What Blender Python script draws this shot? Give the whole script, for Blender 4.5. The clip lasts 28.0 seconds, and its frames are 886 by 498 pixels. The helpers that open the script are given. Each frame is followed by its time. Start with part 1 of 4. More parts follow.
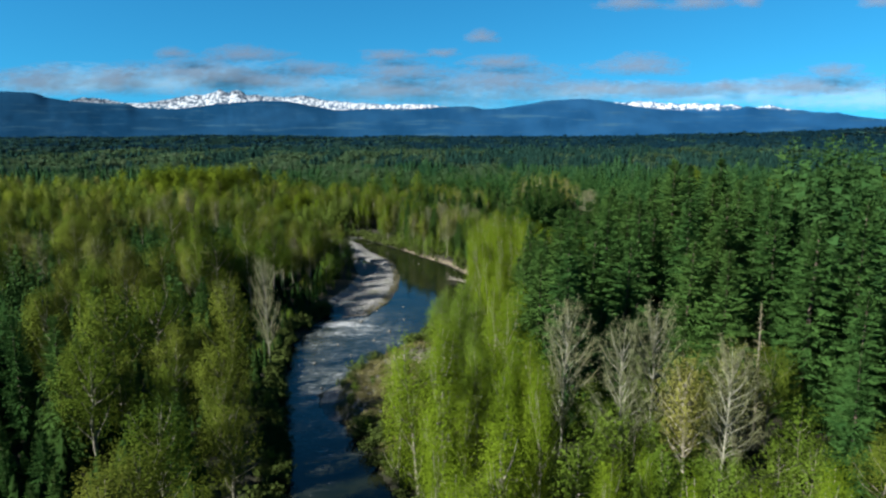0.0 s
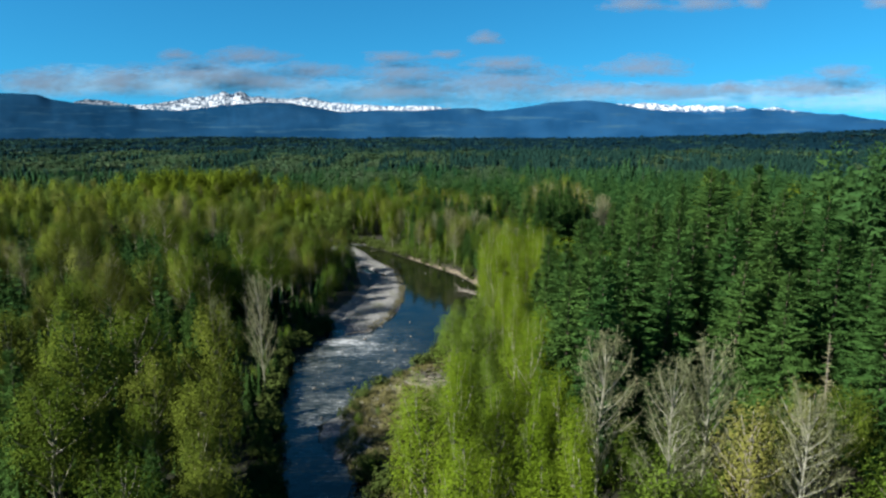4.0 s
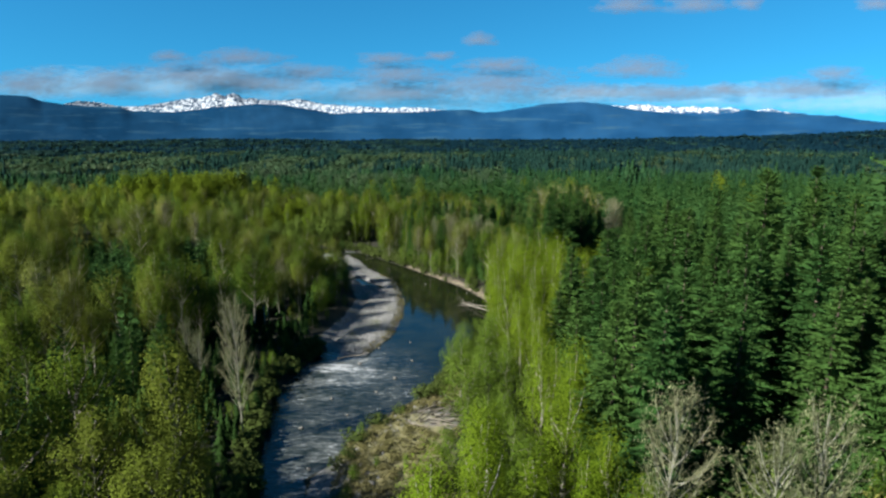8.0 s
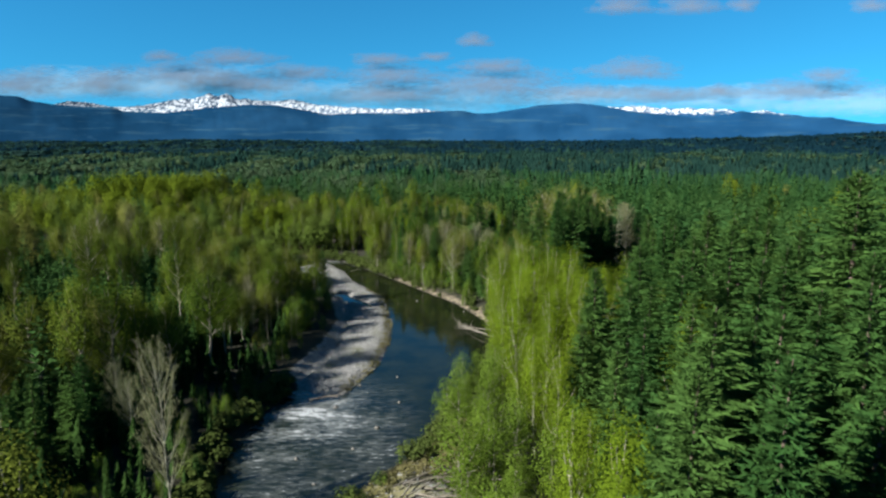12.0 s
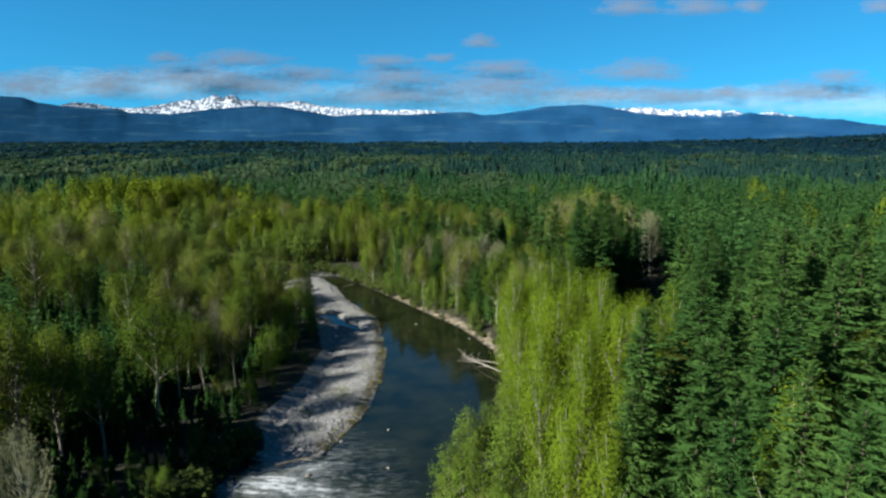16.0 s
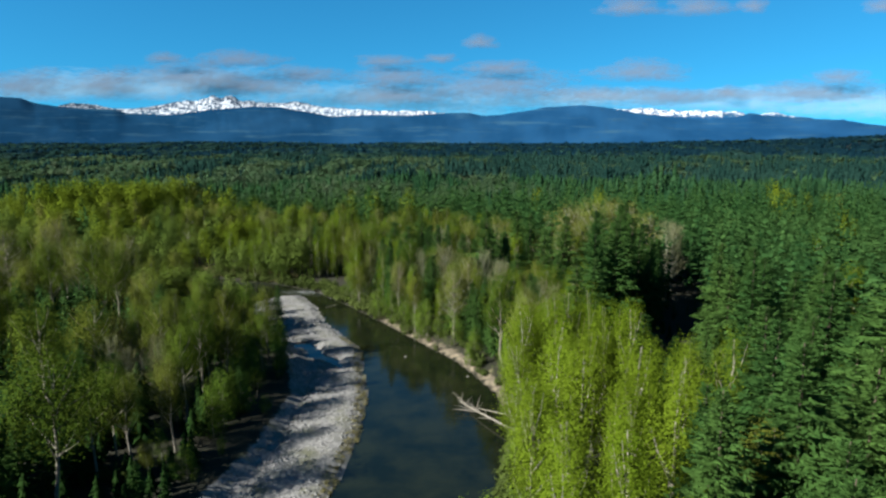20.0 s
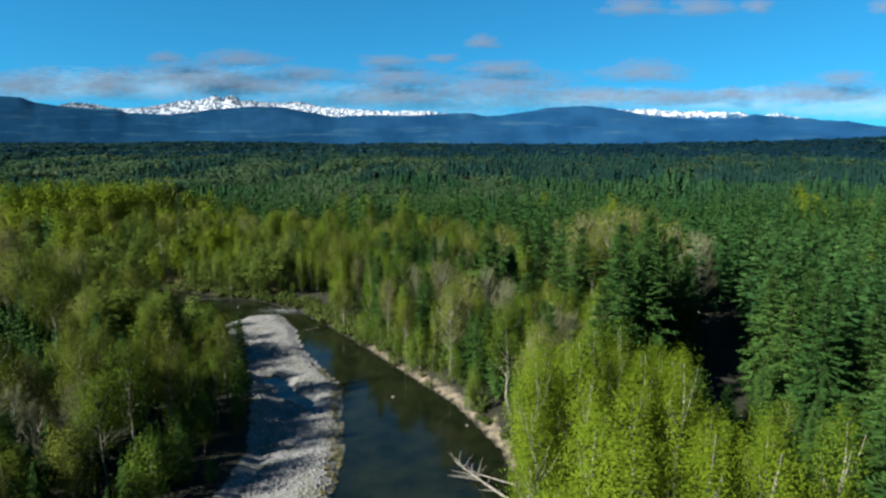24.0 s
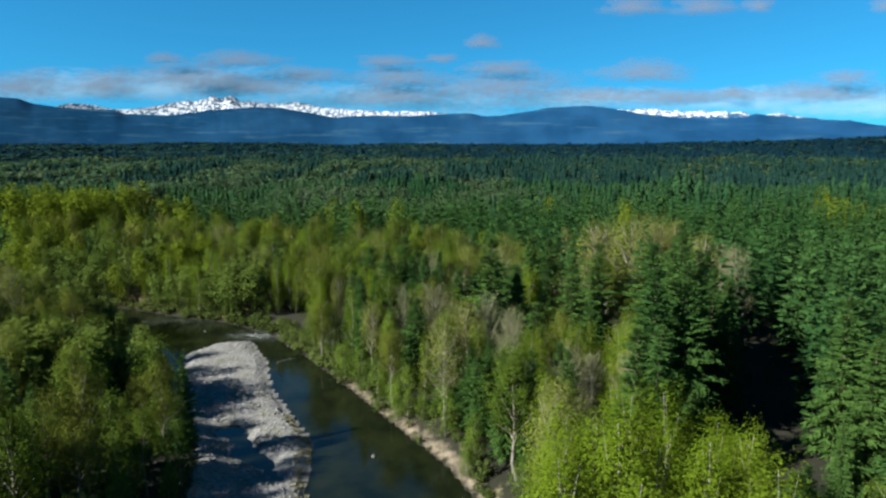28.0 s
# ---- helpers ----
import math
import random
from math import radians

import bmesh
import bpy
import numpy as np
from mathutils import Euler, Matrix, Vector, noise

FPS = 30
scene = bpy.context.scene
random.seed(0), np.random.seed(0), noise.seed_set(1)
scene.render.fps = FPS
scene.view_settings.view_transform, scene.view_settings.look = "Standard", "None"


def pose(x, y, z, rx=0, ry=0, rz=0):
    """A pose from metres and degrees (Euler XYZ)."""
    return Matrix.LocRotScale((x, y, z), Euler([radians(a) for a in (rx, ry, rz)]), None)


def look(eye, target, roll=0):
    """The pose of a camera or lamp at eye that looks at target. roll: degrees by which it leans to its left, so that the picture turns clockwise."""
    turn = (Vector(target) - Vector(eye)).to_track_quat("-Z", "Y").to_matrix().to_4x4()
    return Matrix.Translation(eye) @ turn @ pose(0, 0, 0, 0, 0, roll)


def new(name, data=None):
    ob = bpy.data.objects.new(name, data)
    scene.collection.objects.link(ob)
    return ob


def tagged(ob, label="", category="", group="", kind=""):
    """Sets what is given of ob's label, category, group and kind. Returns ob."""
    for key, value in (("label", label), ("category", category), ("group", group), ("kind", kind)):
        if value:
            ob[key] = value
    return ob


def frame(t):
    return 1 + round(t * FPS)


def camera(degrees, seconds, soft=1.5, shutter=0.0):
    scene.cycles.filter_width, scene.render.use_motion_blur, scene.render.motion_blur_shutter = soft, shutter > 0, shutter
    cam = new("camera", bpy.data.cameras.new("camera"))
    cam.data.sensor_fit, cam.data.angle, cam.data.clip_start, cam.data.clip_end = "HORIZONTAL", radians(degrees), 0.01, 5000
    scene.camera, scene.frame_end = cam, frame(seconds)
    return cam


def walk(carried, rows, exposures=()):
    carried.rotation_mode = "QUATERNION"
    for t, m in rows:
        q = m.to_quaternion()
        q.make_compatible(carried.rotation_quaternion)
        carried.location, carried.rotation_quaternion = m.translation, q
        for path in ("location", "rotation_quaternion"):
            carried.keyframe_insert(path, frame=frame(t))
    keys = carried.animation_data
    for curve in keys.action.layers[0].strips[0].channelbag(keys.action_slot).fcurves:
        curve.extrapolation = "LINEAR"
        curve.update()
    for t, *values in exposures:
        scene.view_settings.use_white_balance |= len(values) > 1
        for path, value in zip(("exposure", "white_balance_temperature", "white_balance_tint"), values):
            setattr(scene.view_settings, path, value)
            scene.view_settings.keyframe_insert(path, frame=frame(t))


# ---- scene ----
cam = camera(70, 28.0, soft=2.5)
PATH = [
    (0, -0.00, 0.00, 48.72, 79.416, 0.099, 0.249),
    (1, 0.02, 2.58, 48.83, 79.480, 0.076, 0.110),
    (2, -0.38, 5.34, 48.96, 79.525, 0.165, 0.194),
    (3, -1.03, 8.40, 49.04, 79.563, 0.102, 0.343),
    (3.5, -1.37, 10.10, 49.06, 79.563, 0.096, 0.443),
    (5.5, -2.87, 17.43, 48.80, 79.563, 0.087, 0.649),
    (6, -3.23, 19.47, 48.67, 79.598, 0.148, 0.598),
    (6.5, -3.54, 21.71, 48.55, 79.634, 0.151, 0.527),
    (7, -3.79, 24.16, 48.45, 79.671, 0.155, 0.387),
    (7.5, -4.03, 26.76, 48.32, 79.700, 0.132, 0.212),
    (8, -4.24, 29.51, 48.19, 79.719, 0.144, -0.011),
    (8.5, -4.28, 32.35, 48.02, 79.736, 0.219, -0.281),
    (9, -4.28, 35.27, 47.87, 79.754, 0.231, -0.502),
    (9.5, -4.29, 38.21, 47.73, 79.775, 0.179, -0.625),
    (10, -4.31, 41.13, 47.57, 79.785, 0.152, -0.677),
    (10.5, -4.32, 44.07, 47.44, 79.785, 0.154, -0.694),
    (11, -4.27, 47.04, 47.32, 79.795, 0.125, -0.661),
    (11.5, -4.13, 50.05, 47.22, 79.815, 0.063, -0.579),
    (12, -3.94, 53.08, 47.12, 79.833, 0.059, -0.479),
    (13, -3.67, 59.06, 46.81, 79.890, 0.042, -0.281),
    (13.5, -3.60, 62.00, 46.72, 79.900, 0.007, -0.199),
    (15.5, -3.29, 73.55, 46.59, 79.972, 0.000, -0.000),
    (16, -3.20, 76.42, 46.60, 79.972, 0.000, -0.000),
    (17, -2.96, 82.20, 46.74, 80.001, -0.084, -0.005),
    (18, -2.62, 88.19, 46.83, 80.011, -0.113, -0.006),
    (19, -2.25, 94.19, 46.82, 80.019, -0.082, -0.006),
    (20, -1.86, 99.81, 46.67, 80.045, 0.011, 0.013),
    (21, -1.55, 105.27, 46.51, 80.076, -0.084, 0.078),
    (21.5, -1.41, 108.04, 46.45, 80.086, -0.116, 0.126),
    (23.5, -0.86, 119.35, 46.30, 80.086, -0.119, 0.193),
    (24, -0.71, 122.18, 46.23, 80.086, -0.119, 0.193),
    (25, -0.37, 127.78, 46.06, 80.086, -0.119, 0.193),
    (26, -0.11, 133.14, 45.97, 80.086, -0.118, 0.193),
    (27, 0.22, 138.37, 46.08, 80.110, -0.030, 0.194),
    (28, 0.59, 143.50, 46.33, 80.119, -0.001, 0.195),
]
EXPOSURE = 2.31
walk(cam, [(t, pose(*row)) for t, *row in PATH], [(0, EXPOSURE), (28, EXPOSURE)])

# ---- sky and sun ----
SUN_WAY = Vector((-0.89, -0.45, 0.64)).normalized()
world = bpy.data.worlds.new("sky")
scene.world = world
world.use_nodes = True
wn, wl = world.node_tree.nodes, world.node_tree.links
sky = wn.new("ShaderNodeTexSky")
sky.sky_type, sky.sun_disc = "NISHITA", False
sky.sun_elevation, sky.sun_rotation = math.asin(SUN_WAY.z), math.atan2(SUN_WAY.x, SUN_WAY.y)
sky.air_density, sky.dust_density, sky.ozone_density, sky.altitude = 1.0, 0.0, 2.0, 100
aim, lift = wn.new("ShaderNodeTexCoord"), wn.new("ShaderNodeVectorMath")
lift.inputs[1].default_value = (0, 0, 0.11)  # clear mountain air: little whitening low down
wl.new(aim.outputs["Generated"], lift.inputs[0])
wl.new(lift.outputs[0], sky.inputs["Vector"])
tone = wn.new("ShaderNodeMix")
tone.data_type, tone.blend_type = "RGBA", "MULTIPLY"
tone.inputs[0].default_value = 1.0
tone.inputs[7].default_value = (0.088, 0.470, 0.628, 1.0)
wl.new(sky.outputs[0], tone.inputs[6])
wl.new(tone.outputs[2], wn["Background"].inputs["Color"])
wn["Background"].inputs["Strength"].default_value = 0.050
sun = new("sun", bpy.data.lights.new("sun", "SUN"))
sun.data.energy, sun.data.angle, sun.data.color = 5.0, radians(0.53), (1.0, 0.965, 0.89)
sun.matrix_world = look(SUN_WAY * 500, (0, 0, 0))


# ---- materials ----
class Nodes:
    """A material's node tree with short ways to fill it."""

    def __init__(self, name):
        self.mat = bpy.data.materials.new(name)
        self.mat.use_nodes = True
        self.tree = self.mat.node_tree
        self.tree.nodes.clear()
        self.out = self.add("ShaderNodeOutputMaterial")

    def add(self, kind, **values):
        node = self.tree.nodes.new(kind)
        for key, value in values.items():
            node.inputs[key.replace("_", " ")].default_value = value
        return node

    def link(self, a, b):
        self.tree.links.new(a, b)

    def coords(self):
        return self.add("ShaderNodeTexCoord").outputs["Object"]

    def noise(self, scale, detail=3.0, rough=0.6, vector=None):
        node = self.add("ShaderNodeTexNoise", Scale=scale, Detail=detail, Roughness=rough)
        self.link(vector or self.coords(), node.inputs["Vector"])
        return node.outputs["Fac"]

    def range(self, value, a, b, c=0.0, d=1.0):
        node = self.add("ShaderNodeMapRange")
        for i, v in enumerate((a, b, c, d)):
            node.inputs[i + 1].default_value = v
        self.link(value, node.inputs[0])
        return node.outputs[0]

    def maths(self, op, a, b):
        node = self.add("ShaderNodeMath")
        node.operation = op
        for i, v in enumerate((a, b)):
            if isinstance(v, (int, float)):
                node.inputs[i].default_value = v
            else:
                self.link(v, node.inputs[i])
        return node.outputs[0]

    def mix(self, fac, a, b):
        node = self.add("ShaderNodeMix")
        node.data_type = "RGBA"
        for sock, v in ((0, fac), (6, a), (7, b)):
            if isinstance(v, (int, float)):
                node.inputs[sock].default_value = v
            elif isinstance(v, tuple):
                node.inputs[sock].default_value = (*v, 1.0)
            else:
                self.link(v, node.inputs[sock])
        return node.outputs[2]

    def attribute(self, name):
        node = self.add("ShaderNodeAttribute")
        node.attribute_name = name
        return node.outputs["Fac"]

    def bump(self, height, strength, distance):
        node = self.add("ShaderNodeBump", Strength=strength, Distance=distance)
        self.link(height, node.inputs["Height"])
        return node.outputs["Normal"]

    def surface(self, colour, rough=0.8, normal=None, specular=0.3):
        node = self.add("ShaderNodeBsdfPrincipled", Roughness=0.8)
        node.inputs["Specular IOR Level"].default_value = specular
        for key, v in (("Base Color", colour), ("Roughness", rough)):
            if isinstance(v, (int, float)):
                node.inputs[key].default_value = v
            elif isinstance(v, tuple):
                node.inputs[key].default_value = (*v, 1.0)
            else:
                self.link(v, node.inputs[key])
        if normal:
            self.link(normal, node.inputs["Normal"])
        self.link(node.outputs[0], self.out.inputs["Surface"])
        return self.mat


def foliage(name, dark, light, through_leaf=0.3, single=True, warm=None):
    """Leaves: matt, letting some light through, varied from tree to tree and from clump to clump; some trees turn to the warm tone of fresh buds."""
    n = Nodes(name)
    clump = n.range(n.noise(0.35 if single else 0.09, 2.0), 0.3, 0.7)
    if single:
        whole = n.add("ShaderNodeObjectInfo").outputs["Random"]
        ripe = n.range(n.maths("FRACT", n.maths("MULTIPLY", whole, 7.31), 0.0), 0.35, 0.95)
    else:
        whole = n.range(n.noise(0.025, 2.0), 0.35, 0.65)
        ripe = n.range(n.noise(0.037, 2.0), 0.5, 0.68)
    leaf = n.add("ShaderNodeNewGeometry").outputs["Random Per Island"]
    fac = n.maths("ADD", n.maths("MULTIPLY", whole, 0.55), n.maths("ADD", n.maths("MULTIPLY", clump, 0.25), n.maths("MULTIPLY", leaf, 0.20)))
    colour = n.mix(fac, dark, light)
    if warm:
        colour = n.mix(n.maths("MULTIPLY", ripe, 0.5), colour, warm)
    a, b, m = n.add("ShaderNodeBsdfDiffuse"), n.add("ShaderNodeBsdfTranslucent"), n.add("ShaderNodeMixShader", Fac=through_leaf)
    n.link(colour, a.inputs["Color"])
    n.link(colour, b.inputs["Color"])
    n.link(a.outputs[0], m.inputs[1])
    n.link(b.outputs[0], m.inputs[2])
    n.link(m.outputs[0], n.out.inputs["Surface"])
    return n.mat


def bark(name, a, b):
    n = Nodes(name)
    grain = n.noise(2.5, 5.0)
    return n.surface(n.mix(n.range(grain, 0.35, 0.65), a, b), 0.9, n.bump(grain, 0.6, 0.05))


COTTON = foliage("cottonwood_leaves", (0.0145, 0.0277, 0.0038), (0.0471, 0.0668, 0.0084), 0.12, True, (0.0511, 0.0523, 0.0106))
LIME = foliage("bright_poplar_leaves", (0.0359, 0.0605, 0.0043), (0.0610, 0.0899, 0.0074), 0.24)
BUDS = foliage("budding_twigs", (0.0514, 0.0659, 0.0149), (0.0852, 0.0962, 0.0227), 0.28, True, (0.0981, 0.0891, 0.0236))
GREEN = foliage("green_leaves", (0.0278, 0.0513, 0.0067), (0.0617, 0.0941, 0.0134), 0.32)
TWIGS = foliage("bare_twigs", (0.0759, 0.0873, 0.0432), (0.1242, 0.1327, 0.0737), 0.25, True, (0.1180, 0.1075, 0.0590))
FIR = foliage("fir_needles", (0.0096, 0.0303, 0.0084), (0.0319, 0.0626, 0.0142), 0.18)
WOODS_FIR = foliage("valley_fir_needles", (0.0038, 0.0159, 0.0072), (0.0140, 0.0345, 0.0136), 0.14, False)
# darker copy of the fir needles, the left wood's shade put into it
SHADE_FIR = foliage("shaded_fir_needles", (0.0047, 0.0129, 0.0035), (0.0125, 0.0257, 0.0066), 0.1, False)
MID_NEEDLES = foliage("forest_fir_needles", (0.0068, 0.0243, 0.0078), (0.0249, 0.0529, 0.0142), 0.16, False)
# aerial haze put into the next four colours: bluer and darker farther off
HAZED_FIR = foliage("hazed_fir_needles", (0.0024, 0.0101, 0.0093), (0.0080, 0.0208, 0.0156), 0.1, False)
HAZIER_FIR = foliage("hazier_fir_needles", (0.0010, 0.0061, 0.0106), (0.0034, 0.0119, 0.0164), 0.1, False)
HAZED_SPRING = foliage("hazed_olive_leaves", (0.0155, 0.0360, 0.0176), (0.0339, 0.0573, 0.0266), 0.2, False, (0.0418, 0.0508, 0.0328))
HAZIER_SPRING = foliage("hazier_olive_leaves", (0.0061, 0.0213, 0.0185), (0.0136, 0.0316, 0.0245), 0.2, False, (0.0161, 0.0285, 0.0258))
WOODS_LEAF = foliage("distant_spring_leaves", (0.0321, 0.0562, 0.0100), (0.0838, 0.1166, 0.0212), 0.26, False, (0.0935, 0.0949, 0.0254))
WOODS_LIME = foliage("distant_poplar_leaves", (0.0390, 0.0601, 0.0050), (0.0689, 0.0927, 0.0090), 0.26, False)
WOODS_GREEN = foliage("distant_green_leaves", (0.0304, 0.0527, 0.0099), (0.0657, 0.0924, 0.0187), 0.34, False)
WOOD_BARK = bark("grey_bark", (0.0499, 0.0459, 0.0374), (0.1248, 0.1148, 0.0948))
PALE_BARK = bark("pale_bark", (0.0749, 0.0674, 0.0524), (0.1722, 0.1612, 0.1308))
ALDER_BARK = bark("alder_bark", (0.0780, 0.0800, 0.0605), (0.1609, 0.1619, 0.1247))
FIR_BARK = bark("fir_bark", (0.0250, 0.0175, 0.0125), (0.0649, 0.0499, 0.0374))
UNDER = foliage("undergrowth_leaves", (0.0184, 0.0289, 0.0070), (0.0436, 0.0589, 0.0160), 0.25, False)
STRAW = foliage("dry_grass", (0.0499, 0.0530, 0.0172), (0.1170, 0.1030, 0.0499), 0.3, False)
DRIFT = bark("weathered_driftwood", (0.0549, 0.0474, 0.0360), (0.1198, 0.1073, 0.0874))


def ground_material():
    n = Nodes("valley_ground")
    fine, broad = n.noise(1.6, 5.0), n.noise(0.12, 3.0)
    # forest soil, taken near black: the trees' deep shade is also in its colour
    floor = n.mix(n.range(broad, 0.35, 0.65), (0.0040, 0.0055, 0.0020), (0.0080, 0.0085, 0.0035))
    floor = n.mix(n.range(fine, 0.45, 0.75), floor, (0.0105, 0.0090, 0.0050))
    cell = n.add("ShaderNodeTexVoronoi", Scale=2.6)
    n.link(n.coords(), cell.inputs["Vector"])
    stones = n.mix(n.range(cell.outputs["Color"], 0.1, 0.9), (0.0575, 0.0580, 0.0565), (0.1300, 0.1290, 0.1240))
    stones = n.mix(n.range(n.noise(0.25, 4.0), 0.5, 0.72), stones, (0.0495, 0.0524, 0.0310))
    edge = n.maths("ADD", n.attribute("gravel"), n.maths("MULTIPLY", n.maths("SUBTRACT", n.noise(0.7, 4.0), 0.5), 0.9))
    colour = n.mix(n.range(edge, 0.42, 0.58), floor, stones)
    soil = n.maths("ADD", n.attribute("soil"), n.maths("MULTIPLY", n.maths("SUBTRACT", n.noise(0.5, 4.0), 0.5), 1.0))
    colour = n.mix(n.range(soil, 0.4, 0.8, 0.0, 0.8), colour, n.mix(fine, (0.0928, 0.0744, 0.0495), (0.1702, 0.1452, 0.1083)))
    grass = n.maths("ADD", n.attribute("grass"), n.maths("MULTIPLY", n.maths("SUBTRACT", n.noise(0.4, 4.0), 0.5), 1.2))
    colour = n.mix(n.range(grass, 0.5, 0.75), colour, n.mix(fine, (0.0468, 0.0515, 0.0203), (0.1248, 0.1108, 0.0608)))
    return n.surface(colour, 0.95, n.bump(cell.outputs["Distance"], 0.5, 0.12), 0.2)


def water_material():
    """Clear dark river: it mirrors sky and trees, and breaks into white crests where it runs shallow."""
    n = Nodes("river_water")
    riffle = n.attribute("riffle")
    stretch = n.add("ShaderNodeMapping")
    stretch.inputs["Rotation"].default_value = (0.0, 0.0, radians(14))
    stretch.inputs["Scale"].default_value = (0.45, 1.25, 1.0)
    n.link(n.coords(), stretch.inputs["Vector"])
    ripple = n.noise(1.1, 4.0, 0.6, stretch.outputs[0])
    swell = n.noise(0.16, 3.0)
    froth = n.noise(1.05, 7.0, 0.74, stretch.outputs[0])
    patch = n.range(n.noise(0.16, 3.0, 0.6, stretch.outputs[0]), 0.38, 0.64, -0.12, 0.12)
    drive = n.maths("ADD", froth, n.maths("MULTIPLY", riffle, n.maths("ADD", patch, 0.10)))
    white = n.maths("MULTIPLY", n.range(drive, 0.66, 0.80), n.range(riffle, 0.12, 0.45))
    bed = n.mix(n.range(swell, 0.35, 0.65), (0.0020, 0.0033, 0.0017), (0.0055, 0.0070, 0.0030))
    shallow = n.maths("MULTIPLY", n.range(drive, 0.48, 0.66), n.range(riffle, 0.2, 0.9, 0.0, 0.85))
    bed = n.mix(shallow, bed, (0.075, 0.082, 0.080))
    colour = n.mix(white, bed, (0.2340, 0.2496, 0.2613))
    rough = n.range(white, 0.0, 1.0, 0.07, 0.7)
    height = n.maths("ADD", n.maths("MULTIPLY", ripple, n.range(riffle, 0.0, 1.0, 0.05, 1.1)), n.maths("MULTIPLY", white, 0.35))
    mat = n.surface(colour, rough, n.bump(height, 0.42, 0.28), 0.5)
    for node in n.tree.nodes:
        if node.type == "BSDF_PRINCIPLED":
            node.inputs["IOR"].default_value = 1.33
    return mat


def rock_material(name, a, b):
    n = Nodes(name)
    grain = n.noise(3.0, 5.0)
    tint = n.add("ShaderNodeNewGeometry").outputs["Random Per Island"]
    return n.surface(n.mix(n.maths("ADD", n.maths("MULTIPLY", grain, 0.5), n.maths("MULTIPLY", tint, 0.5)), a, b), 0.85, n.bump(grain, 0.4, 0.05))


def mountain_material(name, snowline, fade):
    """Far forest, the air's blue haze put into its colour; snow over the snowline."""
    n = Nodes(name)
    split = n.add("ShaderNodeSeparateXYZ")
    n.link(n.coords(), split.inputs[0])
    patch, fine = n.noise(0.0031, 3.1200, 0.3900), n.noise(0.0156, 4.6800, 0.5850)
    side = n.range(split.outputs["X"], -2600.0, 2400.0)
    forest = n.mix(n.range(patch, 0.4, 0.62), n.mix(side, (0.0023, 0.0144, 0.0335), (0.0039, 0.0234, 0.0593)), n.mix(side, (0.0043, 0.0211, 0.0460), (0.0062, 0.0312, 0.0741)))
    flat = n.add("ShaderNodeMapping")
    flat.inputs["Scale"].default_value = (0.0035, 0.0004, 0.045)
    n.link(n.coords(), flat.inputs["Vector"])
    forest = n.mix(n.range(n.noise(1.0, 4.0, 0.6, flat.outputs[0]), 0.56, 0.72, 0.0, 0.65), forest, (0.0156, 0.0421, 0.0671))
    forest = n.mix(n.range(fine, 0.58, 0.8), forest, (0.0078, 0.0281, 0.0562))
    steep = n.add("ShaderNodeMapping")
    steep.inputs["Scale"].default_value = (0.016, 0.016, 0.007)
    n.link(n.coords(), steep.inputs["Vector"])
    gullies = n.noise(1.0, 5.0, 0.7, steep.outputs[0])
    up = n.maths("ADD", split.outputs["Z"], n.maths("MULTIPLY", n.maths("SUBTRACT", gullies, 0.5), fade))
    snow = n.range(up, snowline, snowline + 22.0)
    craggy = n.add("ShaderNodeMapping")
    craggy.inputs["Scale"].default_value = (0.052, 0.020, 0.060)
    n.link(n.coords(), craggy.inputs["Vector"])
    snow = n.maths("MULTIPLY", snow, n.range(n.noise(1.0, 4.0, 0.7, craggy.outputs[0]), 0.45, 0.56, 0.06, 1.0))
    return n.surface(n.mix(snow, forest, (0.31, 0.34, 0.37)), 0.95, None, 0.0)


def cloud_material(name, dim, bright, thick):
    """Thin low cloud that frays out towards its rim."""
    n = Nodes(name)
    stretch = n.add("ShaderNodeMapping")
    stretch.inputs["Scale"].default_value = (1.0, 1.0, 2.5)
    n.link(n.coords(), stretch.inputs["Vector"])
    fray = n.noise(0.016, 5.0, 0.6, stretch.outputs[0])
    gone = n.maths("ADD", n.attribute("rim"), n.maths("MULTIPLY", n.maths("SUBTRACT", fray, 0.5), 1.5))
    alpha = n.range(gone, 1.05, 0.1, 0.0, thick)
    a, b, m = n.add("ShaderNodeBsdfDiffuse"), n.add("ShaderNodeBsdfTransparent"), n.add("ShaderNodeMixShader")
    n.link(n.mix(fray, dim, bright), a.inputs["Color"])
    n.link(alpha, m.inputs[0])
    n.link(b.outputs[0], m.inputs[1])
    n.link(a.outputs[0], m.inputs[2])
    n.link(m.outputs[0], n.out.inputs["Surface"])
    return n.mat


GROUND, WATER = ground_material(), water_material()
STONE = rock_material("river_stone", (0.0549, 0.0556, 0.0549), (0.1497, 0.1497, 0.1447))
WET_ROCK = rock_material("wet_rock", (0.0165, 0.0165, 0.0150), (0.0724, 0.0694, 0.0624))
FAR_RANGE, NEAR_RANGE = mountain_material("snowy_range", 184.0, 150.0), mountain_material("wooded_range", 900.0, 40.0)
CLOUD = cloud_material("cloud_vapour", (0.0424, 0.0559, 0.0799), (0.0774, 0.0874, 0.1073), 0.72)
VEIL = cloud_material("pale_cloud_vapour", (0.1209, 0.1599, 0.1872), (0.1677, 0.2044, 0.2262), 0.40)


